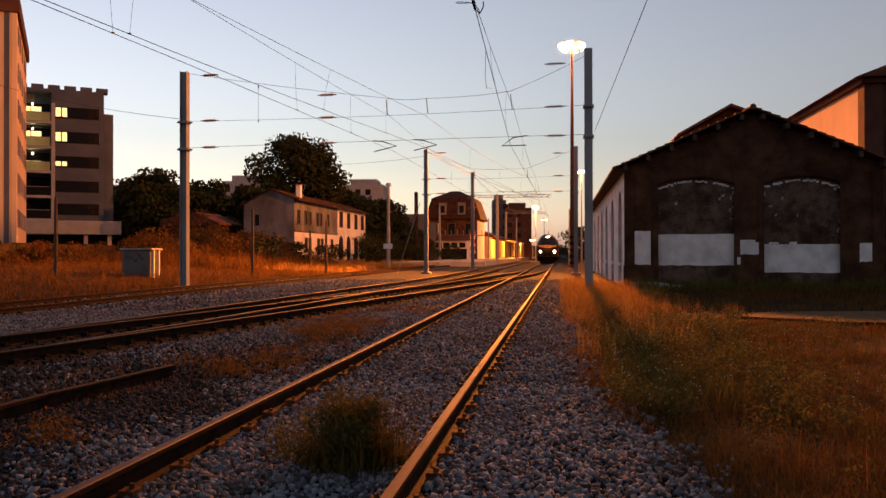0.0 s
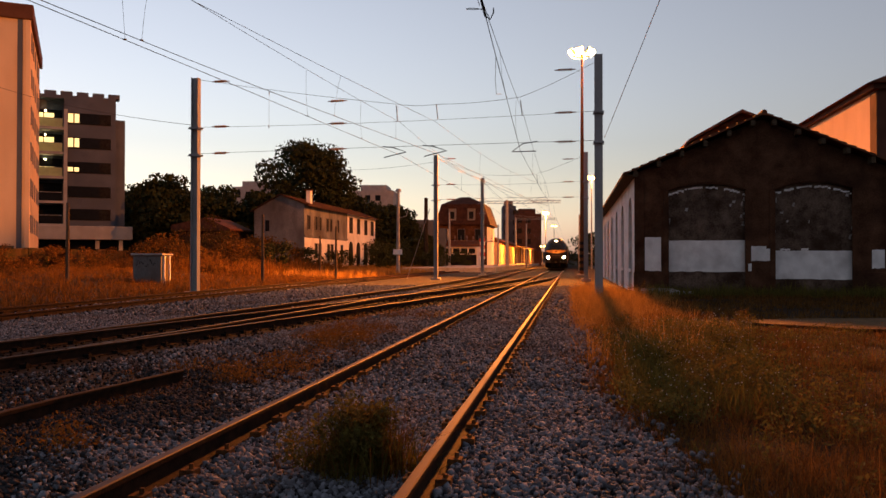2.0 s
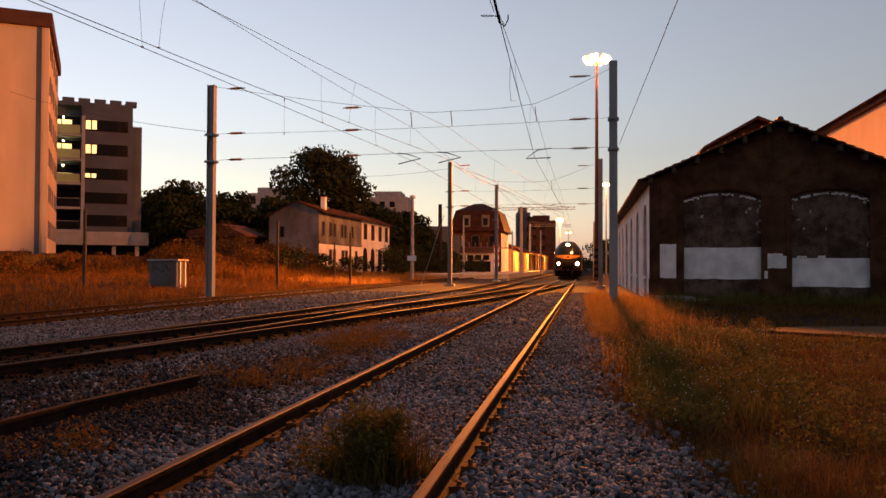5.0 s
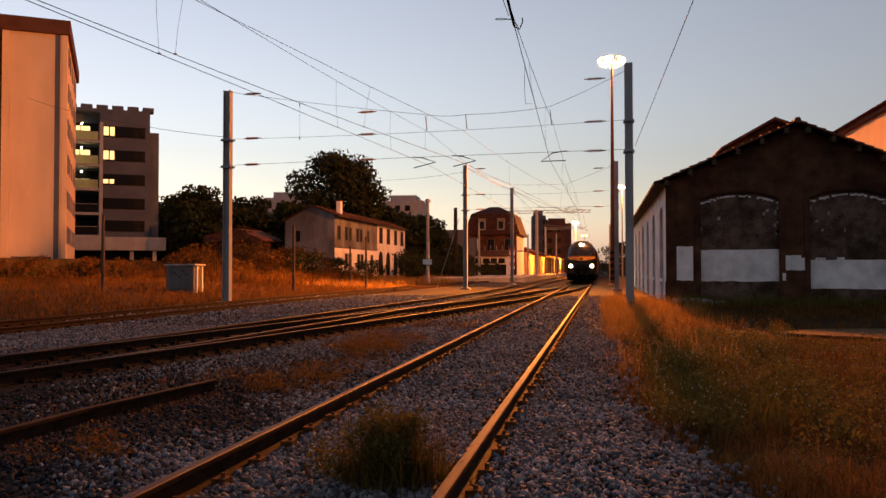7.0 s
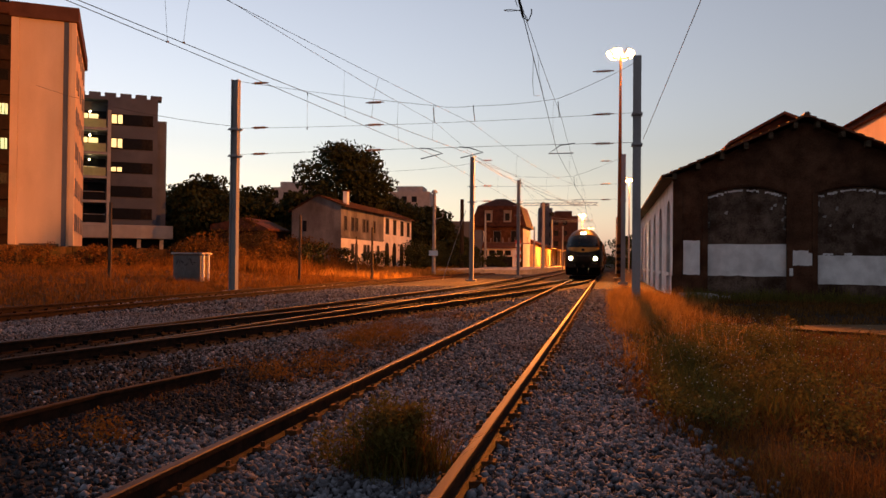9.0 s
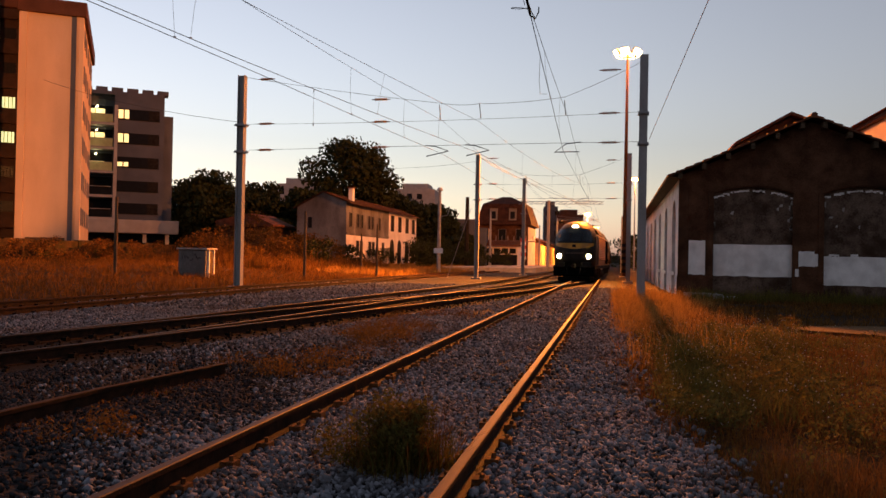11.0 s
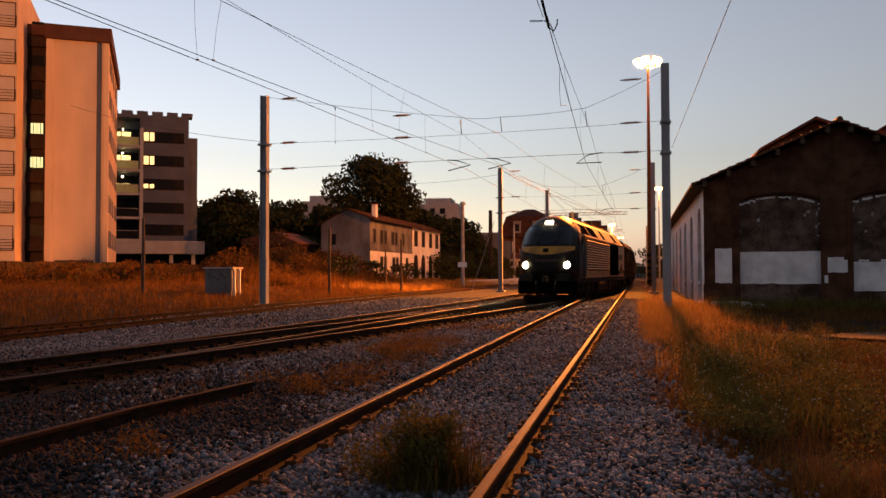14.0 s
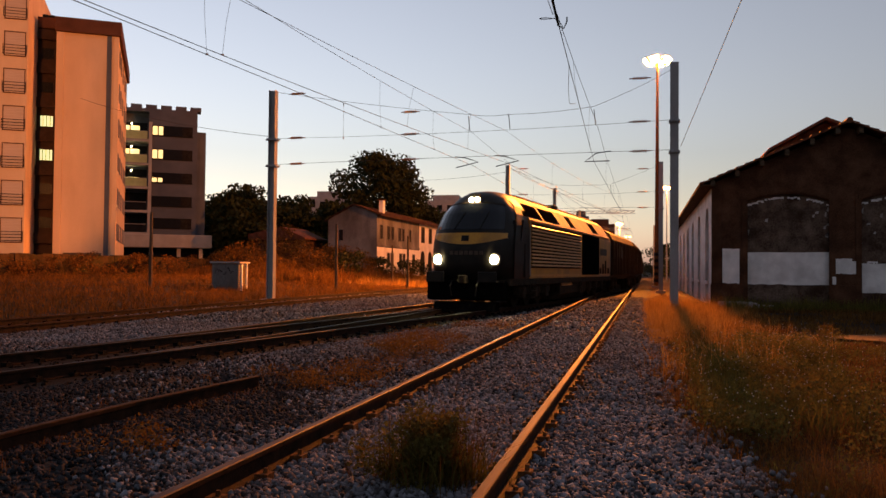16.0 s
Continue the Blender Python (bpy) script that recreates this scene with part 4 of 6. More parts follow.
def goods_shed():
    X0, X1, Y0, Y1, XP, ZE, ZP = 2.83, 13.5, 36.9, 76.0, 8.17, 5.28, 7.55
    t = thing("goods_shed", "old goods shed with sooty render, bricked-up arches and clay tile roof", "shed")
    doors = [(4.15, 7.57), (8.60, 11.92)]
    # front wall in pieces around the two arched openings
    bm = B()
    for a, b in ((X0, 4.15), (7.57, 8.60), (11.92, X1)):
        box(bm, a, b, Y0, Y0 + 0.5, -0.2, 4.45)
    for a, b in doors:
        n = 10
        for i in range(n):
            ua, ub = i / n, (i + 1) / n
            pa, pb = a + (b - a) * ua, a + (b - a) * ub
            za, zb = 4.45 + 0.33 * (1 - (2 * ua - 1) ** 2), 4.45 + 0.33 * (1 - (2 * ub - 1) ** 2)
            prism(bm, [(pa, za), (pb, zb), (pb, 5.0), (pa, 5.0)], Y0, Y0 + 0.5)
    for a, b in ((X0, 4.15), (7.57, 8.60), (11.92, X1)):
        box(bm, a, b, Y0, Y0 + 0.5, 4.45, 5.0)
    prism(bm, [(X0, 5.0), (X1, 5.0), (X1, ZE), (XP, ZP), (X0, ZE)], Y0, Y0 + 0.5)
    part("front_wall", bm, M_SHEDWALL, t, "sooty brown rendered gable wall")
    # plinth, arch mouldings and pilasters
    for a, b in ((X0 - 0.08, 4.1), (7.62, 8.55), (11.97, X1 + 0.05)):
        part("plinth", box(B(), a, b, Y0 - 0.07, Y0 - 0.002, -0.2, 0.95, 0.02), M_SHEDWALL, t)
    for a, b in ((X0 - 0.04, X0 + 0.38), (X1 - 0.4, X1 + 0.04)):
        part("pilaster", box(B(), a, b, Y0 - 0.06, Y0 - 0.003, 0.95, ZE - 0.1, 0.02), M_SHEDWALL, t)
    for a, b in doors:
        part("infill", prism(B(), arch_profile(a + 0.01, b - 0.01, -0.2, 4.44, 0.33), Y0 + 0.16, Y0 + 0.34), M_SHEDPANEL, t, "rough bricked-up arch infill")
        bm = B()
        p = [(a + (b - a) * i / 12, 4.5 + 0.36 * (1 - (2 * i / 12 - 1) ** 2)) for i in range(13)]
        for q, r in zip(p, p[1:]):
            prism(bm, [q, r, (r[0], r[1] + 0.22), (q[0], q[1] + 0.22)], Y0 - 0.05, Y0 + 0.02)
        for s in (a, b):
            box(bm, s - 0.11, s + 0.11, Y0 - 0.05, Y0 - 0.003, 0.2, 4.5)
        part("arch_moulding", bm, M_SHEDWALL, t, "raised moulding round the arch")
    rng = random.Random(12)
    for a, b in doors:
        for i in range(26):
            u = i / 25
            x = a + 0.08 + (b - a - 0.16) * u
            z = 4.34 + 0.33 * (1 - (2 * u - 1) ** 2) - rng.uniform(0, 0.05)
            if rng.random() < 0.8:
                w = rng.uniform(0.04, 0.10)
                part("flaked_patch", prism(B(), [(x - w, z - rng.uniform(0.03, 0.08)), (x + w, z - rng.uniform(0.02, 0.08)), (x + w * 0.8, z + 0.03), (x - w, z + 0.02)], Y0 + 0.148, Y0 + 0.157), M_WHITEWASH, t)
        for i in range(22):
            x = rng.choice((a + rng.uniform(0.04, 0.2), b - rng.uniform(0.04, 0.25), rng.uniform(a + 0.2, b - 0.2)))
            z, w, h = rng.uniform(2.3, 4.2), rng.uniform(0.03, 0.09), rng.uniform(0.04, 0.22)
            part("flaked_patch", prism(B(), [(x - w, z), (x + w * 0.6, z - h * 0.3), (x + w, z + h), (x - w * 0.5, z + h * 0.8)], Y0 + 0.148, Y0 + 0.157), M_SHEDPANEL if rng.random() < 0.4 else M_CONC, t)
    # whitewashed patches where graffiti was painted over
    for x0, x1, z0, z1, yy in ((4.19, 7.53, 0.95, 2.32, Y0 + 0.15), (8.62, 11.88, 0.62, 1.86, Y0 + 0.15), (3.24, 3.93, 0.98, 2.46, Y0 - 0.012), (7.72, 8.34, 1.42, 2.06, Y0 - 0.012),
                               (8.30, 8.52, 1.42, 1.95, Y0 - 0.018), (7.58, 7.72, 0.98, 1.30, Y0 - 0.06), (8.95, 9.35, 1.86, 1.95, Y0 + 0.15), (9.8, 10.1, 1.86, 1.97, Y0 + 0.15), (12.6, 13.3, 1.1, 1.9, Y0 - 0.012)):
        rng = random.Random(int(x0 * 100))
        n = 10
        low = [(x0 + (x1 - x0) * i / n + (0 if i in (0, n) else rng.uniform(-0.02, 0.02)), z0 + rng.uniform(-0.02, 0.03)) for i in range(n + 1)]
        up = [(x1 - (x1 - x0) * i / n, z1 + rng.uniform(-0.012, 0.012)) for i in range(n + 1)]
        part("whitewash_patch", prism(B(), low + up, yy - 0.006, yy + 0.005), M_WHITEWASH, t, "patch of pale whitewash")
    # side wall with arched doorways; the piers stand between them
    ys = [40.1 + 5.75 * i for i in range(6)]
    bm = B()
    cur = Y0 + 0.5
    for y in ys:
        box(bm, X0, X0 + 0.45, cur, y - 1.1, -0.2, 3.6)
        cur = y + 1.1
    box(bm, X0, X0 + 0.45, cur, Y1, -0.2, 3.6)
    cur = Y0 + 0.5
    for y in ys:
        box(bm, X0, X0 + 0.45, cur, y - 1.1, 3.6, 4.75)
        n = 8
        for i in range(n):
            ua, ub = i / n, (i + 1) / n
            ya, yb = y - 1.1 + 2.2 * ua, y - 1.1 + 2.2 * ub
            za, zb = 3.6 + 0.85 * math.sqrt(max(0, 1 - (2 * ua - 1) ** 2)), 3.6 + 0.85 * math.sqrt(max(0, 1 - (2 * ub - 1) ** 2))
            prism(bm, [(ya, za), (yb, zb), (yb, 4.75), (ya, 4.75)], X0, X0 + 0.45, "x")
        cur = y + 1.1
    box(bm, X0, X0 + 0.45, cur, Y1, 3.6, 4.75)
    box(bm, X0, X0 + 0.45, Y0 + 0.5, Y1, 4.75, ZE)
    part("side_wall", bm, M_WHITEWASH, t, "whitewashed side wall with arched doorways")
    for y in ys:
        d = part("doorway_infill", prism(B(), [(y - 1.09, -0.2), (y + 1.09, -0.2)] + [(y + 1.09 * math.cos(a), 3.6 + 0.84 * math.sin(a)) for a in np.linspace(0, math.pi, 9)], X0 + 0.22, X0 + 0.3, "x"), M_STAIR, t, "dark arched doorway infill")
        part("sill", box(B(), X0 - 0.05, X0 - 0.003, y - 1.2, y + 1.2, 0.9, 1.05), M_WHITEWASH, d)
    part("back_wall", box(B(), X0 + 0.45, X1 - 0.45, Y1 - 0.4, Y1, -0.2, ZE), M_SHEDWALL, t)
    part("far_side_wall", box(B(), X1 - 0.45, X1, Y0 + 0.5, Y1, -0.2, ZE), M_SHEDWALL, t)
    # roof: two slopes of overlapping tile courses, with purlin ends under the verge
    for side in (-1, 1):
        xe = X0 - 0.55 if side < 0 else X1 + 0.55
        slope = (ZP - ZE) / (XP - X0)
        ze = ZE - 0.55 * slope + 0.12
        part("roof_slope", prism(B(), stepped((xe, ze), (XP, ZP + 0.14), 16), Y0 - 0.55, Y1 + 0.3), M_TILE, t, "clay tiled roof slope")
        for i in range(6):
            u = (i + 0.55) / 6
            x = xe + (XP - xe) * u
            z = ze + (ZP + 0.14 - ze) * u
            part("purlin_end", box(B(), x - 0.09, x + 0.09, Y0 - 0.48, Y0 - 0.002, z - 0.30, z - 0.03, 0.01), M_SLEEPER, t, "protruding wooden purlin end")
    bm = B()
    for i in range(60):
        y = Y0 - 0.55 + i * 0.66
        tube(bm, [(XP, y, ZP + 0.2), (XP, y + 0.7, ZP + 0.22)], 0.13, 7, 0.11)
    part("ridge_tiles", bm, M_TILE, t, "row of rounded ridge tiles")
    for x, z in ((X0 - 0.55, ZE - 0.22),):
        part("eave_board", box(B(), x + 0.02, x + 0.55, Y0 - 0.5, Y1 + 0.2, z + 0.08, z + 0.12), M_SLEEPER, t)


goods_shed()


def rear_roof():
    """The higher gabled hall that shows over the shed's roof."""
    t = thing("rear_hall", "taller tiled hall standing behind the goods shed", "building")
    y0, y1 = 77.0, 96.0
    prof = [(10.1, 0), (21.0, 0), (21.0, 12.2), (15.25, 14.6), (10.7, 12.1), (10.1, 11.2)]
    part("wall", prism(B(), prof, y0, y1), M_SHEDWALL, t)
    bm = B()
    for a, b in (((9.8, 11.1), (10.6, 12.15)), ((10.6, 12.15), (15.25, 14.75)), ((15.25, 14.75), (21.6, 12.1))):
        prism(bm, [a, b, (b[0], b[1] + 0.25), (a[0], a[1] + 0.25)], y0 - 0.7, y1 + 0.5)
    part("roof", bm, M_TILE, t, "clay tiled roof")


rear_roof()


def tall_warehouse():
    t = thing("warehouse", "tall rendered warehouse with a tiled roof and brown corner", "building")
    X0, Y0, Z = 16.0, 46.0, 10.45
    part("wall", box(B(), X0, 34, Y0, 85, -0.2, Z), M_BEIGE, t, "pale render wall lit by lamps")
    # thin darker plate: the front's lack of lamplight is put into its colour
    part("front_face", box(B(), X0 + 0.9, 34, Y0 - 0.06, Y0 - 0.003, -0.2, Z), M_SHEDWALL, t, "front wall, its unlit side put into a darker render")
    part("corner_pier", box(B(), X0 - 0.05, X0 + 0.9, Y0 - 0.10, Y0 + 0.9, -0.2, Z - 0.05, 0.03), M_BROWNTRIM, t, "brown corner pier")
    part("cornice", box(B(), X0 - 0.28, 34.2, Y0 - 0.3, 85.2, Z, Z + 0.3, 0.04), M_BROWNTRIM, t)
    prof = [(X0 - 0.6, Z + 0.3), (34.6, Z + 0.3), (25, Z + 4.0)]
    part("roof", prism(B(), prof, Y0 - 0.6, 85.6), M_TILE, t, "tiled roof")


tall_warehouse()


def rubble():
    rng = random.Random(3)
    for x, y, s in ((3.3, 36.1, 0.34), (4.0, 35.9, 0.36), (4.2, 35.3, 0.3), (4.9, 35.6, 0.22), (9.0, 15.8, 0.16), (1.05, 8.0, 0.035)):
        bm = box(B(), -s, s, -s * 0.6, s * 0.6, -0.1, s * 0.75, s * 0.12)
        for v in bm.verts:
            v.co += Vector((rng.uniform(-1, 1), rng.uniform(-1, 1), rng.uniform(-1, 1))) * s * 0.07
        tagged(part("stone_block", bm, M_CONC if s > 0.2 else M_WHITEWASH, place=pose(x, y, -0.03, 0, 0, rng.uniform(-20, 20))), "loose pale stone block lying in the grass", "stone", "loose stones")


rubble()


# ---- beige apartment blocks ----
WIN = {}


def window(parent, m, w, h, pane, frame_mat, key, shutter=False):
    """A window: frame proud of the wall, pane set inside it. Local x along the wall, -y outward, z up from the sill."""
    if key not in WIN:
        fb = B()
        for a, b, c, d in ((-w / 2 - 0.06, w / 2 + 0.06, -0.06, 0.0), (-w / 2 - 0.06, w / 2 + 0.06, h, h + 0.06), (-w / 2 - 0.06, -w / 2, 0, h), (w / 2, w / 2 + 0.06, 0, h)):
            box(fb, a, b, -0.07, 0.01, c, d)
        pb = B()
        box(pb, -w / 2, w / 2, -0.015, 0.01, 0, h)
        f = part("window", fb, frame_mat, parent, place=m)
        p = part("pane", pb, pane, f)
        WIN[key] = (f, p)
        return f
    f0, p0 = WIN[key]
    f = share("window", f0, parent, m)
    share("pane", p0, f, Matrix())
    return f


def beige_blocks():
    K = pose(-41.5, 57.5, 2.1, 0, 0, 33)
    t = thing("apartment_block", "beige rendered apartment block with a brown cornice, lit orange", "building", K)
    H = 18.0
    part("tower", box(B(), -4.5, 0, 0, 17.5, -0.6, H), M_BEIGE, t, "plain beige end wall")
    part("cornice", box(B(), -4.7, 0.25, -0.3, 17.8, H, H + 1.15, 0.05), M_BROWNTRIM, t, "brown cornice band")
    part("pilaster", box(B(), -0.85, -0.5, -0.12, -0.003, -0.4, H - 0.02), M_GREYWALL, t, "grey vertical strip")
    part("pilaster", box(B(), -0.32, 0.06, -0.16, 0.3, -0.4, H - 0.02, 0.03), M_BEIGE, t)
    part("pilaster", box(B(), -4.55, -4.0, -0.16, -0.003, -0.4, H - 0.02, 0.03), M_BEIGE, t)
    part("basement_window", box(B(), -3.8, -1.0, -0.03, -0.003, -0.35, 0.45), M_SLEEPER, t, "low brown shutter")
    for i in range(6):
        for y in (2.4, 5.2, 8.6, 12.2, 15.0):
            window(t, pose(0.0, y, 1.6 + 2.9 * i, 0, 0, 90), 1.0, 1.3, M_DARKGLASS if (i + int(y)) % 3 else M_SHUTTER, M_LIGHTGREY, "side%d" % ((i + int(y)) % 3 > 0))
    # recessed stair bay; the recess's shade is put into its dark brown
    part("stair_bay", box(B(), -6.3, -4.5, 2.0, 12, -0.6, H + 0.6), M_STAIR, t, "recessed stair bay, its shade put into the dark brown")
    for i in range(7):
        lit = i in (2, 3)
        part("floor_band", box(B(), -6.3, -4.51, 1.55, 1.997, 1.2 + 2.75 * i, 2.0 + 2.75 * i), M_STAIR, t)
        w = part("window", box(B(), -5.85, -4.95, 1.94, 1.997, 2.45 + 2.75 * i, 3.3 + 2.75 * i), M_LITGREEN if lit else M_DARKGLASS, t, "lit stairwell window" if lit else "dark window")
        for k in range(3):
            part("glazing_bar", box(B(), -5.68 + 0.26 * k, -5.63 + 0.26 * k, 1.90, 1.938, 2.45 + 2.75 * i, 3.3 + 2.75 * i), M_DARK, w)
    part("stair_cornice", box(B(), -6.4, -4.72, 1.6, 12.2, H + 0.62, H + 1.5, 0.05), M_BROWNTRIM, t, "brown cornice over the stair bay")
    # nearer wing with shuttered windows
    t2 = thing("apartment_block", "beige apartment wing with shuttered windows and window rails", "building", K)
    W0, W1, Yf = -26.0, -6.15, -3.2
    part("wall", box(B(), W0, W1, Yf, 12, -0.6, 22.0), M_BEIGE, t2, "beige rendered wall")
    for i in range(7):
        for k, x in enumerate((-7.0, -8.95, -12.2, -14.1, -17.4)):
            z = 1.15 + 2.78 * i
            f = window(t2, pose(x, Yf, z), 1.35, 1.75, M_SHUTTER, M_BROWNTRIM, "shut")
            bm = B()
            for q in range(4):
                tube(bm, [(-0.78, -0.16, 0.1 + 0.22 * q), (0.78, -0.16, 0.1 + 0.22 * q)], 0.022, 5)
            for s in (-0.78, 0.78):
                tube(bm, [(s, -0.16, 0.05), (s, -0.16, 0.82)], 0.022, 5)
            if "rail" not in WIN:
                WIN["rail"] = part("window_rail", bm, M_DARK, f, "dark metal rail")
            else:
                bm.free()
                share("window_rail", WIN["rail"], f, Matrix())


beige_blocks()


def grey_apartments():
    t = thing("apartment_building", "modern dark grey apartment building with strip windows and lit balconies", "building", pose(-54.3, 91.2, 1.35, 0, 0, 33))
    part("wall", box(B(), -5.7, 0, 0, 14, 2.5, 19.2), M_GREYWALL, t, "dark grey clad wall")
    part("rear_wall", box(B(), 0.0, 1.1, 1.2, 13, 2.5, 17.2), M_GREYWALL, t)
    part("wall", box(B(), -17, -5.7, 1.6, 14, 2.5, 19.2), M_GREYWALL, t)
    part("parapet", box(B(), -17, -0.02, 0.02, 14, 19.2, 19.6), M_GREYWALL, t)
    for i in range(6):
        part("roof_light", box(B(), -9.6 + 1.75 * i, -8.3 + 1.75 * i, 0.4, 2.0, 19.6, 20.15, 0.04), M_GREYWALL, t, "grey box roof light")
    for i, z in enumerate((16.3, 13.4, 10.5, 7.6, 4.9)):
        s = part("strip_window", box(B(), -5.3, -0.55, -0.03, -0.003, z, z + 1.25), M_DARKGLASS, t, "long dark strip window")
        part("frame", box(B(), -5.38, -0.47, -0.07, -0.004, z - 0.08, z - 0.002), M_DARK, s)
        part("blind", box(B(), -1.8, -0.6, -0.045, -0.032, z + 0.02, z + 1.22), M_DARK, s)
        if i < 3:
            part("lit_pane", box(B(), -5.25, -4.7, -0.05, -0.033, z + 0.1, z + (1.15 if i < 2 else 0.6)), M_LIT, s, "lit window pane")
            part("lit_pane", box(B(), -4.55, -4.05, -0.05, -0.033, z + 0.1, z + (1.15 if i < 2 else 0.6)), M_LIT, s, "lit window pane")
        # balcony bay
        b = part("balcony", box(B(), -10.3, -5.72, -0.35, 1.597, z - 0.85, z - 0.55), M_LIGHTGREY, t, "balcony slab")
        part("balcony_door", box(B(), -10.0, -5.9, 1.5, 1.597, z - 0.55, z + 1.7), M_DARKGLASS, t)
        if i < 3:
            part("lit_pane", box(B(), -9.0, -6.8, 1.44, 1.497, z - 0.4, z + (1.3 if i < 2 else 0.7)), M_LIT, t, "lit balcony door")
            part("mullion", box(B(), -7.95, -7.85, 1.38, 1.437, z - 0.5, z + 1.3), M_DARK, t)
            part("ceiling_lamp", tube(B(), [(-7.7, 0.9, z + 1.42), (-7.7, 0.9, z + 1.58)], 0.07, 8, 0.09), M_CEILING_LAMP, t, "small lit ceiling lamp")
        # lit floors get the paler panel; room light is partly in its colour
        g = part("balustrade", box(B(), -10.2, -5.85, -0.3, -0.26, z - 0.55, z + 0.42), M_FROST if i < 3 else M_DARKGLASS, b, "frosted balustrade panel, room light put into a paler colour on lit floors")
        part("handrail", box(B(), -10.2, -5.85, -0.33, -0.23, z + 0.42, z + 0.48), M_GALV, b)
    part("pier", box(B(), -5.7, -5.3, -0.38, -0.003, 2.5, 17.9), M_LIGHTGREY, t)
    part("canopy", box(B(), -12, 1.9, -1.2, 1.5, 2.5, 4.1, 0.05), M_LIGHTGREY, t, "broad pale canopy slab")
    part("shop_front", box(B(), -12, 0.4, 0.6, 12, -0.4, 2.5), M_DARKGLASS, t, "dark recessed ground floor")
    for x in (-10.6, -5.2, -2.0, 0.6):
        part("column", box(B(), x - 0.22, x + 0.22, -0.8, -0.36, -0.4, 2.5), M_CONC, t)
    part("low_wall", box(B(), -10.2, -6.0, -1.9, -1.6, -0.3, 1.3), M_WHITEWALL, t, "low white wall")


grey_apartments()


# ---- old house ----
def old_house():
    X, Y0, YM, Y1 = -28.5, 85.0, 102.3, 117.5
    t = thing("old_house", "old two-storey house with stained plaster and tiled roof", "house")
    prof = [(-34.2, 0.3), (X, 0.3), (X, 7.5), (-31.2, 8.5), (-34.2, 6.9)]
    part("wall", prism(B(), prof, Y0, YM - 0.01), M_OLDPLASTER, t, "stained grey plaster walls")
    part("wall", prism(B(), [(p[0], p[1] * 0.99) for p in prof], YM, Y1), M_WHITEWALL, t, "white painted walls")
    for a, b in (((X + 0.5, 7.32), (-31.2, 8.55)), ((-34.6, 6.7), (-31.2, 8.55))):
        part("roof_slope", prism(B(), stepped(a, b, 9, 0.1, 0.17), Y0 - 0.15, Y1 + 0.3), M_DARKROOF, t, "dark weathered tile roof")
    c = part("chimney", box(B(), -29.5, -29.0, 88.6, 89.3, 7.5, 9.3, 0.02), M_WHITEWALL, t, "plastered chimney")
    part("cap", box(B(), -29.6, -28.9, 88.5, 89.4, 9.3, 9.42), M_TILE, c)
    part("string_course", box(B(), X + 0.003, X + 0.1, Y0, YM, 4.0, 4.2), M_OLDPLASTER, t)
    part("lower_render", box(B(), X + 0.003, X + 0.04, Y0, YM, 0.3, 3.9), M_WHITEWALL, t, "paler lower wall")
    for k, y in enumerate((86.4, 89.0, 90.5, 93.4, 94.8, 97.8)):
        window(t, pose(X + 0.045, y, 4.85, 0, 0, 90), 0.8, 1.5, M_DARK, M_OLDPLASTER, "house_up")
    for y in (89.0, 90.4, 93.8, 95.2, 99.5):
        window(t, pose(X + 0.045, y, 1.7, 0, 0, 90), 0.9, 1.6, M_DARK, M_OLDPLASTER, "house_low")
    for y in (104.0, 107.8, 111.8, 115.5):
        window(t, pose(X + 0.003, y, 5.0, 0, 0, 90), 1.5, 2.0, M_DARK, M_OLDPLASTER, "house_white")
        bm = prism(B(), [(y - 1.0, 0.3), (y + 1.0, 0.3)] + [(y + 1.0 * math.cos(a), 2.9 + 1.0 * math.sin(a)) for a in np.linspace(0, math.pi, 9)], X - 0.05, X + 0.03, "x")
        part("arched_door", bm, M_DARK, t, "dark arched doorway")
    part("gable_window", box(B(), -32.9, -32.45, Y0 - 0.04, Y0 - 0.003, 4.6, 5.8), M_DARKGLASS, t)
    # lean-to and yard wall
    t = thing("lean_to", "low plastered lean-to with a tiled roof", "outbuilding")
    part("wall", box(B(), -42.0, -36.0, 82.5, 88, 0.3, 4.6), M_SHEDWALL, t)
    bm = prism(B(), [(-42.4, 4.6), (-35.7, 4.6), (-35.7, 4.8), (-38.5, 6.0), (-42.4, 5.2)], 82.0, 88.4)
    part("roof", bm, M_TILE, t)


old_house()


def stone_wall():
    t = thing("retaining_wall", "ivy-grown dark stone retaining wall", "wall", kind="structure")
    bm = B()
    rng = random.Random(9)
    for i in range(48):
        y = 20 + i * 1.2
        box(bm, -37.3 - rng.uniform(0, .05), -36.95 + rng.uniform(0, .06), y, y + 1.19, 0.2, 2.25 + rng.uniform(-0.06, 0.08))
    part("wall", bm, M_STONEWALL, t)


stone_wall()


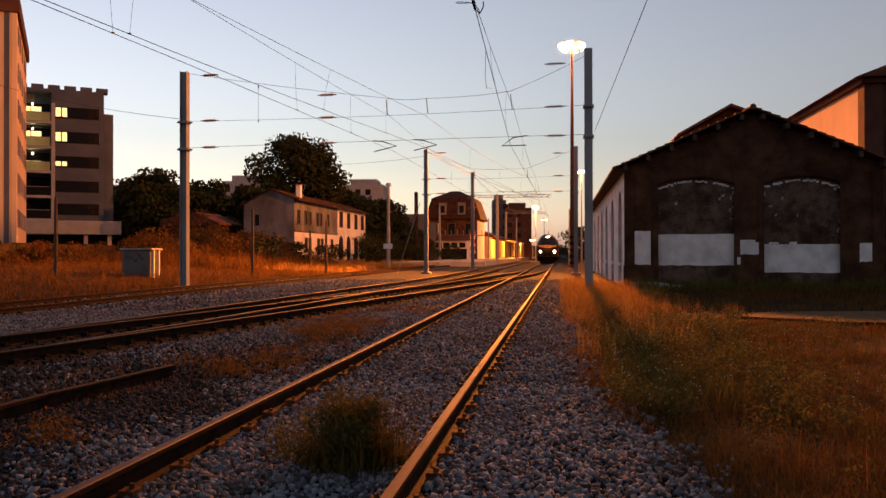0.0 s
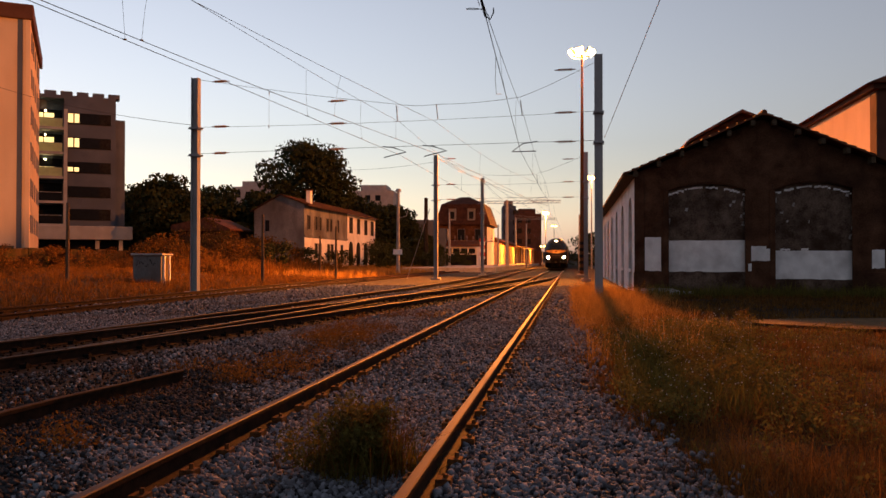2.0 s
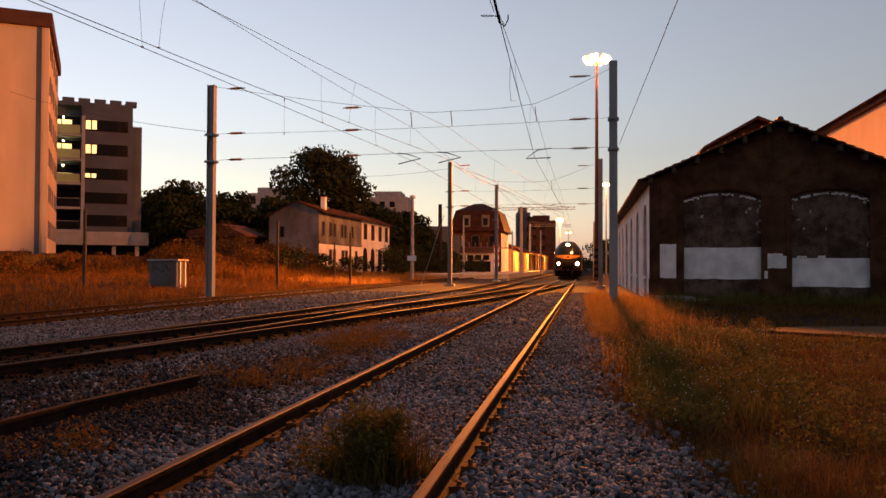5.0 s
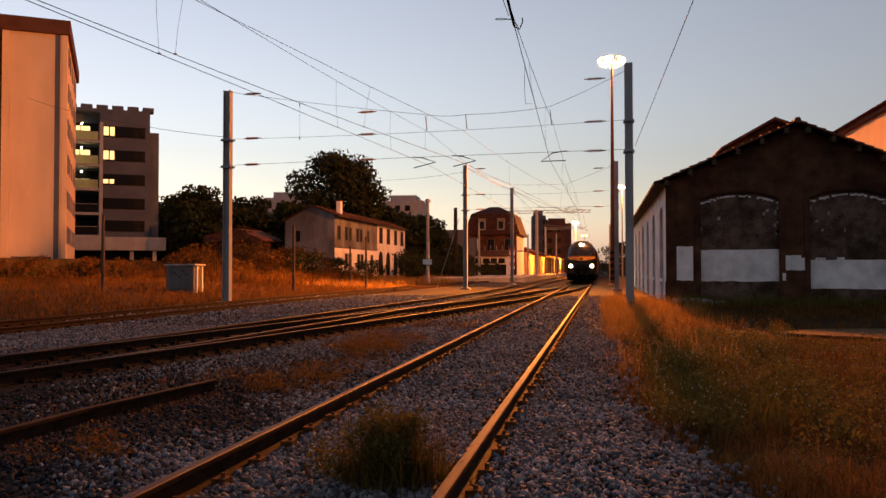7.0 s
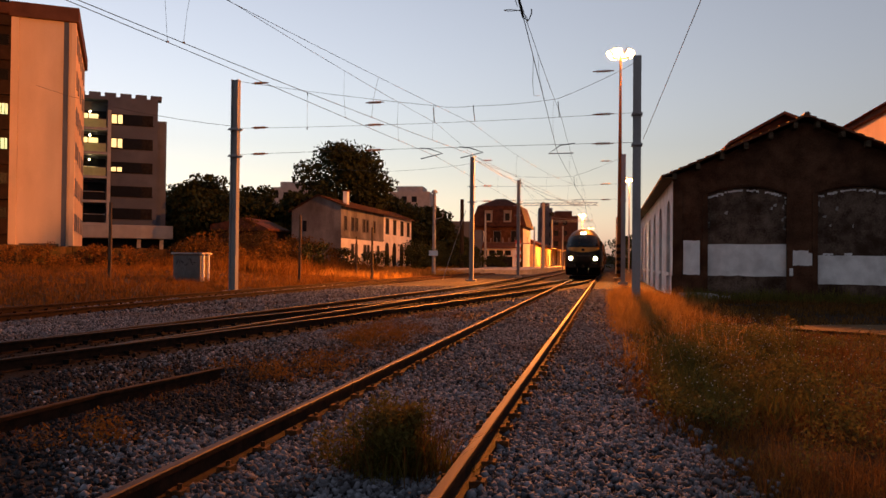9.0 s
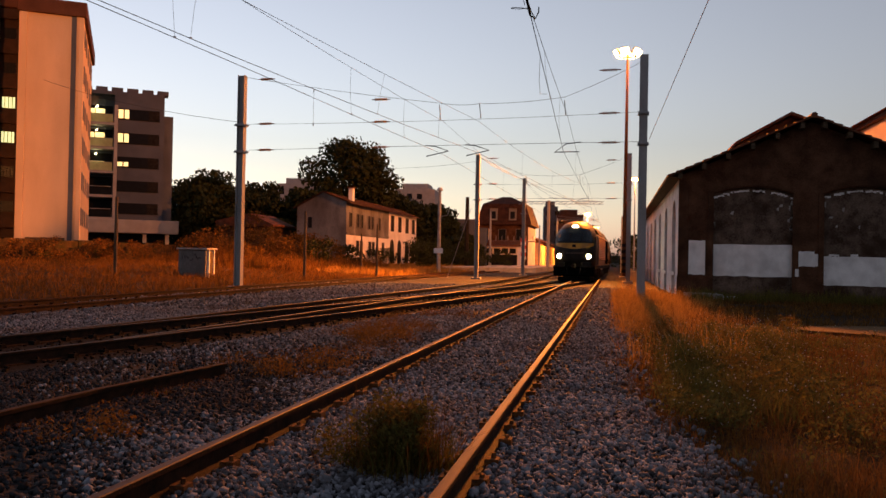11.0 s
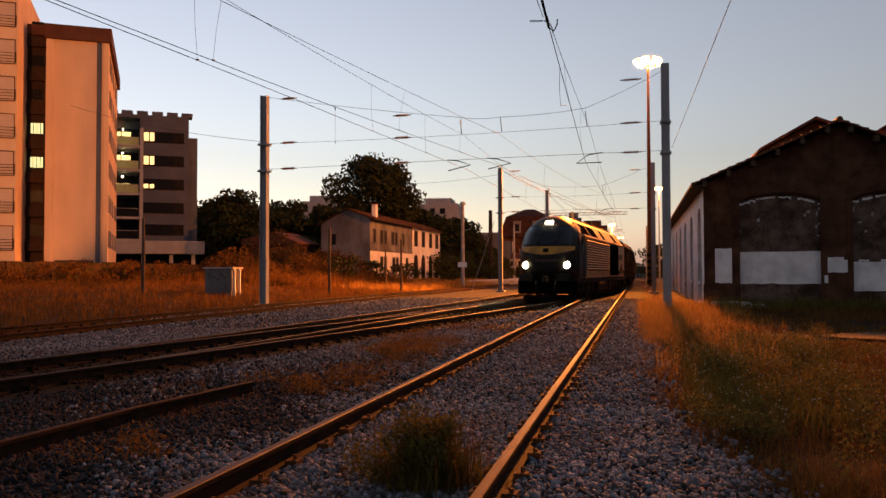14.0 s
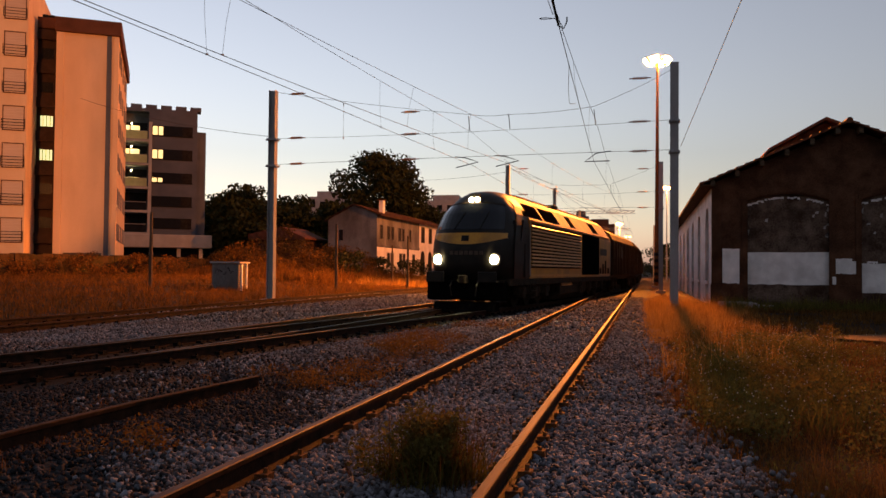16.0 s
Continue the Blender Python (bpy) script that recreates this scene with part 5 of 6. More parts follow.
# ---- station and the distance ----
def station():
    t = thing("station_building", "old station with a dark mansard roof and dormers", "station")
    X0, X1, Y0, Y1 = -24.1, -15.1, 148.5, 163
    part("wall", box(B(), X0, X1, Y0, Y1, 0, 7.9), M_SHEDWALL, t, "dark plastered walls")
    part("side_roof", prism(B(), [(-29.5, 5.8), (-24.2, 5.8), (-24.2, 8.0), (-25.2, 7.9)], Y0 + 0.5, Y1 - 2), M_DARKROOF, t, "lower dark roof slope")
    part("side_wing", box(B(), -28.8, -24.15, Y0 + 1.2, Y1 - 3, 0, 5.79), M_SHEDWALL, t, "dark side wing")
    part("balcony", box(B(), X0 + 1, X1 + 1.4, Y0 - 1.2, Y0 - 0.01, 4.75, 4.95), M_CONC, t, "narrow balcony slab")
    for k in range(9):
        part("baluster", tube(B(), [(X0 + 1.1 + 1.1 * k, Y0 - 1.1, 4.95), (X0 + 1.1 + 1.1 * k, Y0 - 1.1, 5.85)], 0.05, 5), M_GALV, t)
    bm = B()
    lo = [(X0 - 0.6, Y0 - 0.6), (X1 + 0.6, Y0 - 0.6), (X1 + 0.6, Y1 + 0.6), (X0 - 0.6, Y1 + 0.6)]
    mid = [(X0 + 0.5, Y0 + 0.5), (X1 - 0.5, Y0 + 0.5), (X1 - 0.5, Y1 - 0.5), (X0 + 0.5, Y1 - 0.5)]
    up = [(X0 + 3.6, Y0 + 4), (X1 - 3.6, Y0 + 4), (X1 - 3.6, Y1 - 4), (X0 + 3.6, Y1 - 4)]
    rings = [[bm.verts.new((*p, z)) for p in ps] for ps, z in ((lo, 7.9), (lo, 8.2), (mid, 11.6), (mid, 11.75), (up, 13.3))]
    for a, b in zip(rings, rings[1:]):
        for i in range(4):
            bm.faces.new((a[i], a[(i + 1) % 4], b[(i + 1) % 4], b[i]))
    bm.faces.new(rings[-1]), bm.faces.new(rings[0][::-1])
    part("mansard_roof", bm, M_DARKROOF, t, "dark tiled mansard roof")
    for x in (-21.4, -17.9):
        d = part("dormer", box(B(), x - 0.7, x + 0.7, Y0 - 0.5, Y0 + 0.8, 8.7, 10.9, 0.05), M_OLDPLASTER, t, "pale dormer window")
        part("pane", box(B(), x - 0.4, x + 0.4, Y0 - 0.53, Y0 - 0.502, 9.0, 10.3), M_DARKGLASS, d)
        part("dormer_roof", prism(B(), [(x - 0.9, 10.9), (x + 0.9, 10.9), (x, 11.6)], Y0 - 0.7, Y0 + 1.0), M_DARKROOF, d)
    for i, y in enumerate((150.5, 153.5, 156.5, 159.5)):
        window(t, pose(X1 + 0.003, y, 5.3, 0, 0, 90), 1.2, 2.0, M_DARKGLASS, M_WHITEWALL, "station")
    for x in (-22.6, -19.8, -16.6):
        window(t, pose(x, Y0 - 0.003, 5.0), 1.3, 2.1, M_WHITEWALL if x < -22 else M_DARKGLASS, M_OLDPLASTER, "stationf%d" % (x < -22))
    # paler plate on the lit side; part of the lamplight is in its colour
    part("lit_tone_side", box(B(), X1 + 0.003, X1 + 0.03, Y0 + 0.2, Y1, 0, 7.6), M_WHITEWALL, t, "wall towards the platform, lamplight put into its pale colour")
    # low annex before it
    a = thing("station_annex", "low white annex with a tiled lean-to roof", "outbuilding")
    part("wall", box(B(), -23.6, -16.4, 143, 148.45, 0, 3.6), M_DARKGLASS, a, "dark glazed lower wall")
    part("white_band", box(B(), -23.7, -16.3, 142.9, 142.997, 2.4, 3.9), M_WHITEWALL, a, "white painted band")
    for i in range(5):
        part("pane", box(B(), -23.3 + 1.4 * i, -22.2 + 1.4 * i, 142.85, 142.897, 2.6, 3.5), M_DARKGLASS, a)
    part("post", box(B(), -16.3, -15.7, 142.8, 143.4, 0, 3.9), M_WHITE, a)
    part("roof", prism(B(), [(142.2, 3.9), (148.3, 4.9), (148.3, 5.1), (142.2, 4.05)], -24.2, -15.6, "x"), M_TILE, a)
    # long goods wing along the platform
    w = thing("platform_wing", "long low platform wing with wooden doors, lit orange", "station")
    part("wall", box(B(), -19.5, -14.2, 163.2, 260, 0, 5.0), M_BEIGE, w, "orange-lit plaster wall")
    part("roof", prism(B(), [(-20.3, 5.0), (-13.0, 5.0), (-16.8, 6.6)], 163.2, 260.5), M_TILE, w)
    for i in range(9):
        y = 166 + 9 * i
        part("door", box(B(), -14.197, -14.1, y, y + 3.2, 0.8, 3.8), M_SHUTTER, w, "wooden goods door")
    c = thing("platform_canopy", "slender platform canopy on posts", "canopy")
    part("roof", prism(B(), [(-14.0, 4.6), (-9.0, 4.1), (-9.0, 4.25), (-14.0, 4.8)], 168, 235), M_DARKROOF, c)
    for i in range(8):
        part("post", tube(B(), [(-10.0, 170 + 9 * i, 0.7), (-10.0, 170 + 9 * i, 4.2)], 0.09, 6), M_GALV, c)
    p = thing("platform", "low stone-edged station platform", "platform", kind="structure")
    part("slab", box(B(), -20, -9.0, 96, 290, -0.1, 0.55, 0.03), M_CONC, p)
    part("edge", box(B(), -8.997, -8.8, 96, 290, -0.1, 0.6), M_CONC, p, "pale platform edge")
    s = thing("warning_sign", "red and white striped board on a post", "sign", pose(-15.0, 140.5, 0.55))
    part("post", tube(B(), [(0, 0, 0), (0, 0, 4.8)], 0.09, 6), M_GALV, s)
    for i in range(6):
        part("stripe", box(B(), -0.4 - 0.06 * (i % 3), 0.4, -0.16, -0.1, 1.0 + 0.62 * i, 1.6 + 0.62 * i), M_RED if i % 2 else M_WHITE, s, "red stripe" if i % 2 else "white stripe")
    for x, y, h in ((-20.6, 139, 9.6), (-12.8, 146, 7.8), (-8.5, 160, 8.5), (-3.5, 240, 8.0), (1.2, 110, 7.5)):
        q = thing("lamp_column", "plain grey steel column by the platform", "post", pose(x, y, 0.0), "platform posts")
        part("pole", tube(B(), [(0, 0, 0), (0, 0, h)], 0.28 if x < -20 else 0.16, 8, 0.12), M_GALV, q)
    f = thing("factory_chimney", "dark slender factory chimney", "chimney", pose(-21.0, 118.2, 0))
    part("shaft", tube(B(), [(0, 0, 0), (0, 0, 10.6)], 0.36, 10, 0.26), M_DARK, f)


station()


def far_blocks():
    for x, y, w, d, h, m, label, rows in ((-15.5, 232, 7.4, 16, 14.6, M_BROWNTRIM, "distant brown apartment block with a stepped top", 4),
                                          (-19.8, 240, 4.0, 14, 17.4, M_GREYWALL, "distant pale grey apartment tower", 5),
                                          (-53, 195, 10, 16, 18.6, M_LIGHTGREY, "distant white apartment building behind the trees", 5),
                                          (-79, 183, 9, 16, 18.8, M_LIGHTGREY, "distant white building behind the trees", 5),
                                          (-29.5, 140, 8.0, 12, 7.0, M_GREYWALL, "far grey warehouse behind shrubs", 1),
                                          (8.0, 230, 26, 14, 5.0, M_SHEDWALL, "distant low building beside the line", 1)):
        t = thing("far_building", label, "building", pose(x, y, 0, 0, 0, 6))
        part("wall", box(B(), 0, w, 0, d, 0, h), m, t)
        part("roof", box(B(), w * 0.15, w * 0.8, d * 0.2, d * 0.8, h, h + 1.6), m, t)
        if rows > 1:
            for i in range(rows):
                for k in range(max(2, int(w / 2.6))):
                    part("window", box(B(), 0.6 + 2.5 * k, 1.9 + 2.5 * k, -0.05, -0.003, h - 2.6 - 3 * i, h - 1.2 - 3 * i), M_DARKGLASS, t)
    bm = B()
    rng = random.Random(2)
    pts = [(-700 + 35 * i, 5 + 9 * (0.5 + 0.5 * noise.noise(Vector((i * 0.35, 1, 2)))) + rng.uniform(0, 1.5)) for i in range(41)]
    prism(bm, [(-700, -2)] + [(x, z * (1.8 if x < -100 else 0.9)) for x, z in pts] + [(700, -2)], 900, 960)
    tagged(part("backdrop", bm, M_HILL), "low wooded hills far behind the town", "hills", kind="structure")


far_blocks()


# ---- trees and bushes ----
def leaf_cloud(centres, per, spread, leaf, rng):
    """Small bent leaf clumps scattered round many centres."""
    c = np.repeat(centres, per, axis=0)
    n = len(c)
    d = rng.normal(0, 1, (n, 3))
    d /= np.linalg.norm(d, axis=1)[:, None]
    p = c + d * (spread * rng.random(n) ** 0.45)[:, None] * np.array([1, 1, 0.8])
    u = rng.normal(0, 1, (n, 3))
    u /= np.linalg.norm(u, axis=1)[:, None]
    w = np.cross(u, rng.normal(0, 1, (n, 3)))
    w /= np.linalg.norm(w, axis=1)[:, None]
    s = leaf * rng.uniform(0.6, 1.4, n)[:, None]
    v = np.stack([p - u * s, p + w * s * 0.55, p + u * s, p - w * s * 0.55], 1)
    v[:, 1] += d * s * 0.2
    f = np.arange(n * 4).reshape(n, 4)
    return v.reshape(-1, 3), f


def tree(x, y, h, r, label, seed, material=None, blobs=46, per=110, leaf=0.22, trunk=True, z=None, low=0.25, name="tree"):
    rng = np.random.default_rng(seed)
    base = ground_z(x, y) if z is None else z
    t = thing(name, label, "tree" if trunk else "bush", pose(x, y, base), "trees" if trunk else "bushes")
    cen = []
    for _ in range(blobs):
        a, q = rng.uniform(0, 6.283), rng.random() ** 0.5
        zz = rng.uniform(low, 0.93)
        wide = math.sin(math.pi * min(1, (zz - low + 0.12) / (1.12 - low))) ** 0.6
        cen.append((r * wide * q * math.cos(a), r * wide * q * math.sin(a), h * zz))
    cen = np.array(cen)
    if trunk:
        bm = B()
        tube(bm, [(0, 0, -0.3), (0.1, 0, h * 0.2), (0, 0.1, h * 0.45), (0.1, 0, h * 0.8)], h * 0.028, 8, h * 0.006)
        for k in range(9):
            e = cen[k * 3 % len(cen)]
            s = Vector((0.05, 0, h * (0.18 + 0.05 * k)))
            tube(bm, [s, s.lerp(Vector(e), 0.5) + Vector((0, 0, 0.3)), Vector(e)], h * 0.010, 5, h * 0.003)
        part("trunk", bm, M_BARK, t)
    v, f = leaf_cloud(cen, per, r * 0.34, leaf, rng)
    ob = array_mesh("crown" if trunk else "foliage", v, f, material or M_LEAF)
    ob.parent = t
    return t


tree(-37.0, 111, 17.6, 6.4, "large dark broadleaf tree behind the old house", 1, blobs=90, per=200, leaf=0.28, low=0.3)
TREES = [(-50, 96, 11.5, 4.6), (-45, 99, 10.2, 4.2), (-55.5, 104, 11.0, 4.5), (-41, 104, 9.6, 4.0), (-60, 112, 12.4, 5.0), (-37.5, 97, 9.0, 3.6), (-33.5, 131, 12.0, 5.0), (-30.5, 139, 11.5, 5.0),
         (-27.5, 133, 8.5, 3.8), (-36, 126, 13.0, 5.0), (-25.5, 137, 6.0, 3.2), (-47, 93, 8.2, 3.6), (-52, 100, 10.6, 4.6), (-43, 96, 8.6, 3.8), (-33.8, 100, 8.6, 3.4), (-68, 118, 12.5, 5.0), (-23.8, 126, 5.2, 2.8)]
for i, (x, y, h, r) in enumerate(TREES):
    tree(x, y, h * 0.86, r, "dark broadleaf tree behind the yard", 20 + i, blobs=60, per=110, leaf=0.3, low=0.05)
for i, (x, y, h, r) in enumerate(((7, 150, 8, 4), (11, 165, 9, 4.5), (5.5, 190, 8, 4), (16, 120, 9, 5), (4, 240, 9, 6))):
    tree(x, y, h, r, "distant dark tree beside the line", 60 + i, blobs=24, per=70, leaf=0.3, low=0.1)
BUSHES = [(-28.0, 66.0, 2.4, 2.4, 1), (-31.5, 69.5, 3.0, 2.8, 1), (-27.5, 74.0, 2.6, 2.2, 1), (-33.5, 63.0, 2.6, 2.4, 1), (-30.0, 61.0, 1.8, 2.0, 1), (-34.8, 70.5, 3.4, 2.6, 1), (-30.5, 76.5, 3.0, 2.4, 1), (-25.2, 68.0, 2.6, 1.7, 0), (-33, 74, 3.2, 2.6, 1), (-29.5, 72.5, 2.2, 2.0, 1), (-35, 66, 2.6, 2.2, 1), (-31, 79.5, 2.8, 2.2, 1), (-26.2, 79, 2.0, 1.8, 0), (-35.6, 77.5, 5.0, 2.6, 1), (-24.0, 100, 3.6, 2.2, 0),
          (-24.5, 106, 3.8, 2.3, 0), (-24, 112, 3.6, 2.3, 0), (-23.5, 118, 4.2, 2.6, 0), (-22.5, 97, 2.2, 1.6, 0), (-27.0, 93, 2.2, 1.8, 0), (-19, 112, 2.6, 2.0, 0), (-20.5, 122, 4.2, 2.6, 0), (-17.5, 128, 3.0, 2.0, 0)]
for i, (x, y, h, r, warm) in enumerate(BUSHES):
    tree(x, y, h, r, "russet overgrown bush on the verge" if warm else "dark green bush by the house", 90 + i, M_RUSTLEAF if warm else M_LEAF, blobs=18, per=90, leaf=0.11, trunk=False, low=0.15, name="bush")


# ---- leafy weeds ----
def leafy_weeds(name, label, centres, per, spread, leaf, material, seed):
    """Low rounded weeds made of many small leaves."""
    v, f = leaf_cloud(np.array(centres), per, spread, leaf, np.random.default_rng(seed))
    v[:, 2] = np.maximum(v[:, 2], 0.01)
    tagged(array_mesh(name, v, f, material), label, "weed", kind="stuff")


def weeds():
    rng = np.random.default_rng(31)
    c = [(rng.normal(-1.42, 0.19), rng.normal(5.5, 0.16), rng.uniform(0.05, 0.42)) for _ in range(34)]
    leafy_weeds("weed_clump_leaves", "small brown and green leaves of the weed clump", c, 130, 0.12, 0.017, M_MOUND, 1)
    c = []
    while len(c) < 170:
        y = rng.uniform(7.5, 19)
        x = 0.75 + 0.15 * (y - 6) + rng.normal(0, 0.75)
        if x > 0.35:
            c.append((x, y, rng.uniform(0.0, 0.30) * (0.6 + 0.4 * math.sin(x * 2.3 + y))))
    leafy_weeds("field_weed_leaves", "bushy green-brown weeds beside the ballast", c, 150, 0.21, 0.020, M_MOUND, 2)
    c = [(rng.uniform(1.4, 7.5), rng.uniform(5, 17), rng.uniform(0.0, 0.14)) for _ in range(150)]
    leafy_weeds("field_weed_leaves", "low scattered weeds in the parched field", c, 90, 0.22, 0.018, M_MOUND, 3)
    c = []
    while len(c) < 190:
        x, y = rng.normal(-4.25, 0.5), rng.uniform(5.5, 21)
        if -5.6 < x < -3.1 and (y > 9.8 or x > -4.3) and math.sin(x * 1.7 + y * 0.6) + math.sin(y * 1.1 - x * 0.8) > -0.5:
            c.append((x, y, rng.uniform(0.0, 0.05)))
    leafy_weeds("track_weed_leaves", "low orange and green weeds in the ballast", c, 110, 0.22, 0.016, M_RUSTLEAF, 5)
    c = [(rng.uniform(-36.6, -35.2), rng.uniform(22, 70), rng.uniform(0.8, 2.2)) for _ in range(130)]
    leafy_weeds("wall_brambles", "dark dry brambles along the stone wall", c, 120, 0.5, 0.07, M_STRAW, 4)


weeds()


# ---- train ----
RT = 0.172  # rail top
CAB_Z = [0.95, 1.5, 1.9, 2.2, 2.45, 2.8, 3.2, 3.5, 3.78, 3.96, 4.04]
CAB_W = [1.36, 1.40, 1.40, 1.40, 1.39, 1.36, 1.27, 1.10, 0.88, 0.64, 0.40]
CAB_Y = [0.06, 0.0, 0.0, 0.06, 0.16, 0.38, 0.66, 0.95, 1.28, 1.65, 2.2]


def cab_at(s, z, out=0.0):
    """A point of the rounded cab front: s from -1 to 1 across, z over the rail."""
    w, y = float(np.interp(z, CAB_Z, CAB_W)), float(np.interp(z, CAB_Z, CAB_Y))
    return Vector((w * s * (1 - 0.03 * s * s), y + 0.72 * abs(s) ** 3.5 - out, RT + z + out * 0.4))


def cab_patch(bm, s0, s1, lo, hi, out, n=12, k=6):
    """A thin plate lying on the cab front between two heights that may vary across."""
    def grid(o):
        return [[bm.verts.new(cab_at(s0 + (s1 - s0) * i / n, lo(s0 + (s1 - s0) * i / n) + (hi(s0 + (s1 - s0) * i / n) - lo(s0 + (s1 - s0) * i / n)) * j / k, o)) for j in range(k + 1)] for i in range(n + 1)]
    g = grid(out)
    for i in range(n):
        for j in range(k):
            bm.faces.new((g[i][j], g[i + 1][j], g[i + 1][j + 1], g[i][j + 1]))
    h = grid(out - 0.03)
    rim = [(i, 0) for i in range(n + 1)] + [(n, j) for j in range(1, k + 1)] + [(i, k) for i in range(n - 1, -1, -1)] + [(0, j) for j in range(k - 1, 0, -1)]
    for (a, b), (c, d) in zip(rim, rim[1:] + rim[:1]):
        bm.faces.new((g[a][b], h[a][b], h[c][d], g[c][d]))
    return bm


def wheelset(parent, y, r, rng_label=""):
    bm = B()
    tube(bm, [(-0.95, 0, 0), (0.95, 0, 0)], 0.09, 8)
    for s in (-1, 1):
        tube(bm, [(s * 0.80, 0, 0), (s * 0.935, 0, 0)], r, 20)
        tube(bm, [(s * 0.775, 0, 0), (s * 0.80, 0, 0)], r + 0.028, 20)
        for k in range(4):
            a = math.pi / 2 * k
            tube(bm, [(s * 0.94, 0.6 * r * math.cos(a), 0.6 * r * math.sin(a)), (s * 0.96, 0.6 * r * math.cos(a), 0.6 * r * math.sin(a))], 0.06, 5)
    return part("wheelset", bm, M_TRAIN_GRIME, parent, "steel wheels on an axle", pose(0, y, RT + r))


def bogie(parent, y, half, axles, r):
    bm = B()
    for s in (-1, 1):
        box(bm, s * 1.12 - 0.08, s * 1.12 + 0.08, y - half, y + half, RT + r - 0.1, RT + r + 0.28, 0.03)
        for a in axles:
            box(bm, s * 1.2 - 0.13, s * 1.2 + 0.13, y + a - 0.2, y + a + 0.2, RT + r - 0.22, RT + r + 0.2, 0.03)
            for e in (-0.42, 0.42):
                tube(bm, [(s * 1.2, y + a + e, RT + r - 0.05), (s * 1.2, y + a + e, RT + r + 0.45)], 0.11, 8)
    box(bm, -1.0, 1.0, y - 0.3, y + 0.3, RT + r - 0.05, RT + r + 0.35, 0.03)
    part("bogie", bm, M_TRAIN_GRIME, parent, "dark grimy bogie frame")


def buffers(t, y0, d):
    for s in (-0.88, 0.88):
        bm = B()
        tube(bm, [(s, y0, RT + 1.06), (s, y0 + d * 0.42, RT + 1.06)], 0.12, 10)
        a, b = sorted((y0 + d * 0.42, y0 + d * 0.48))
        box(bm, s - 0.31, s + 0.31, a, b, RT + 0.89, RT + 1.23, 0.02)
        part("buffer", bm, M_TRAIN_BLACK, t)


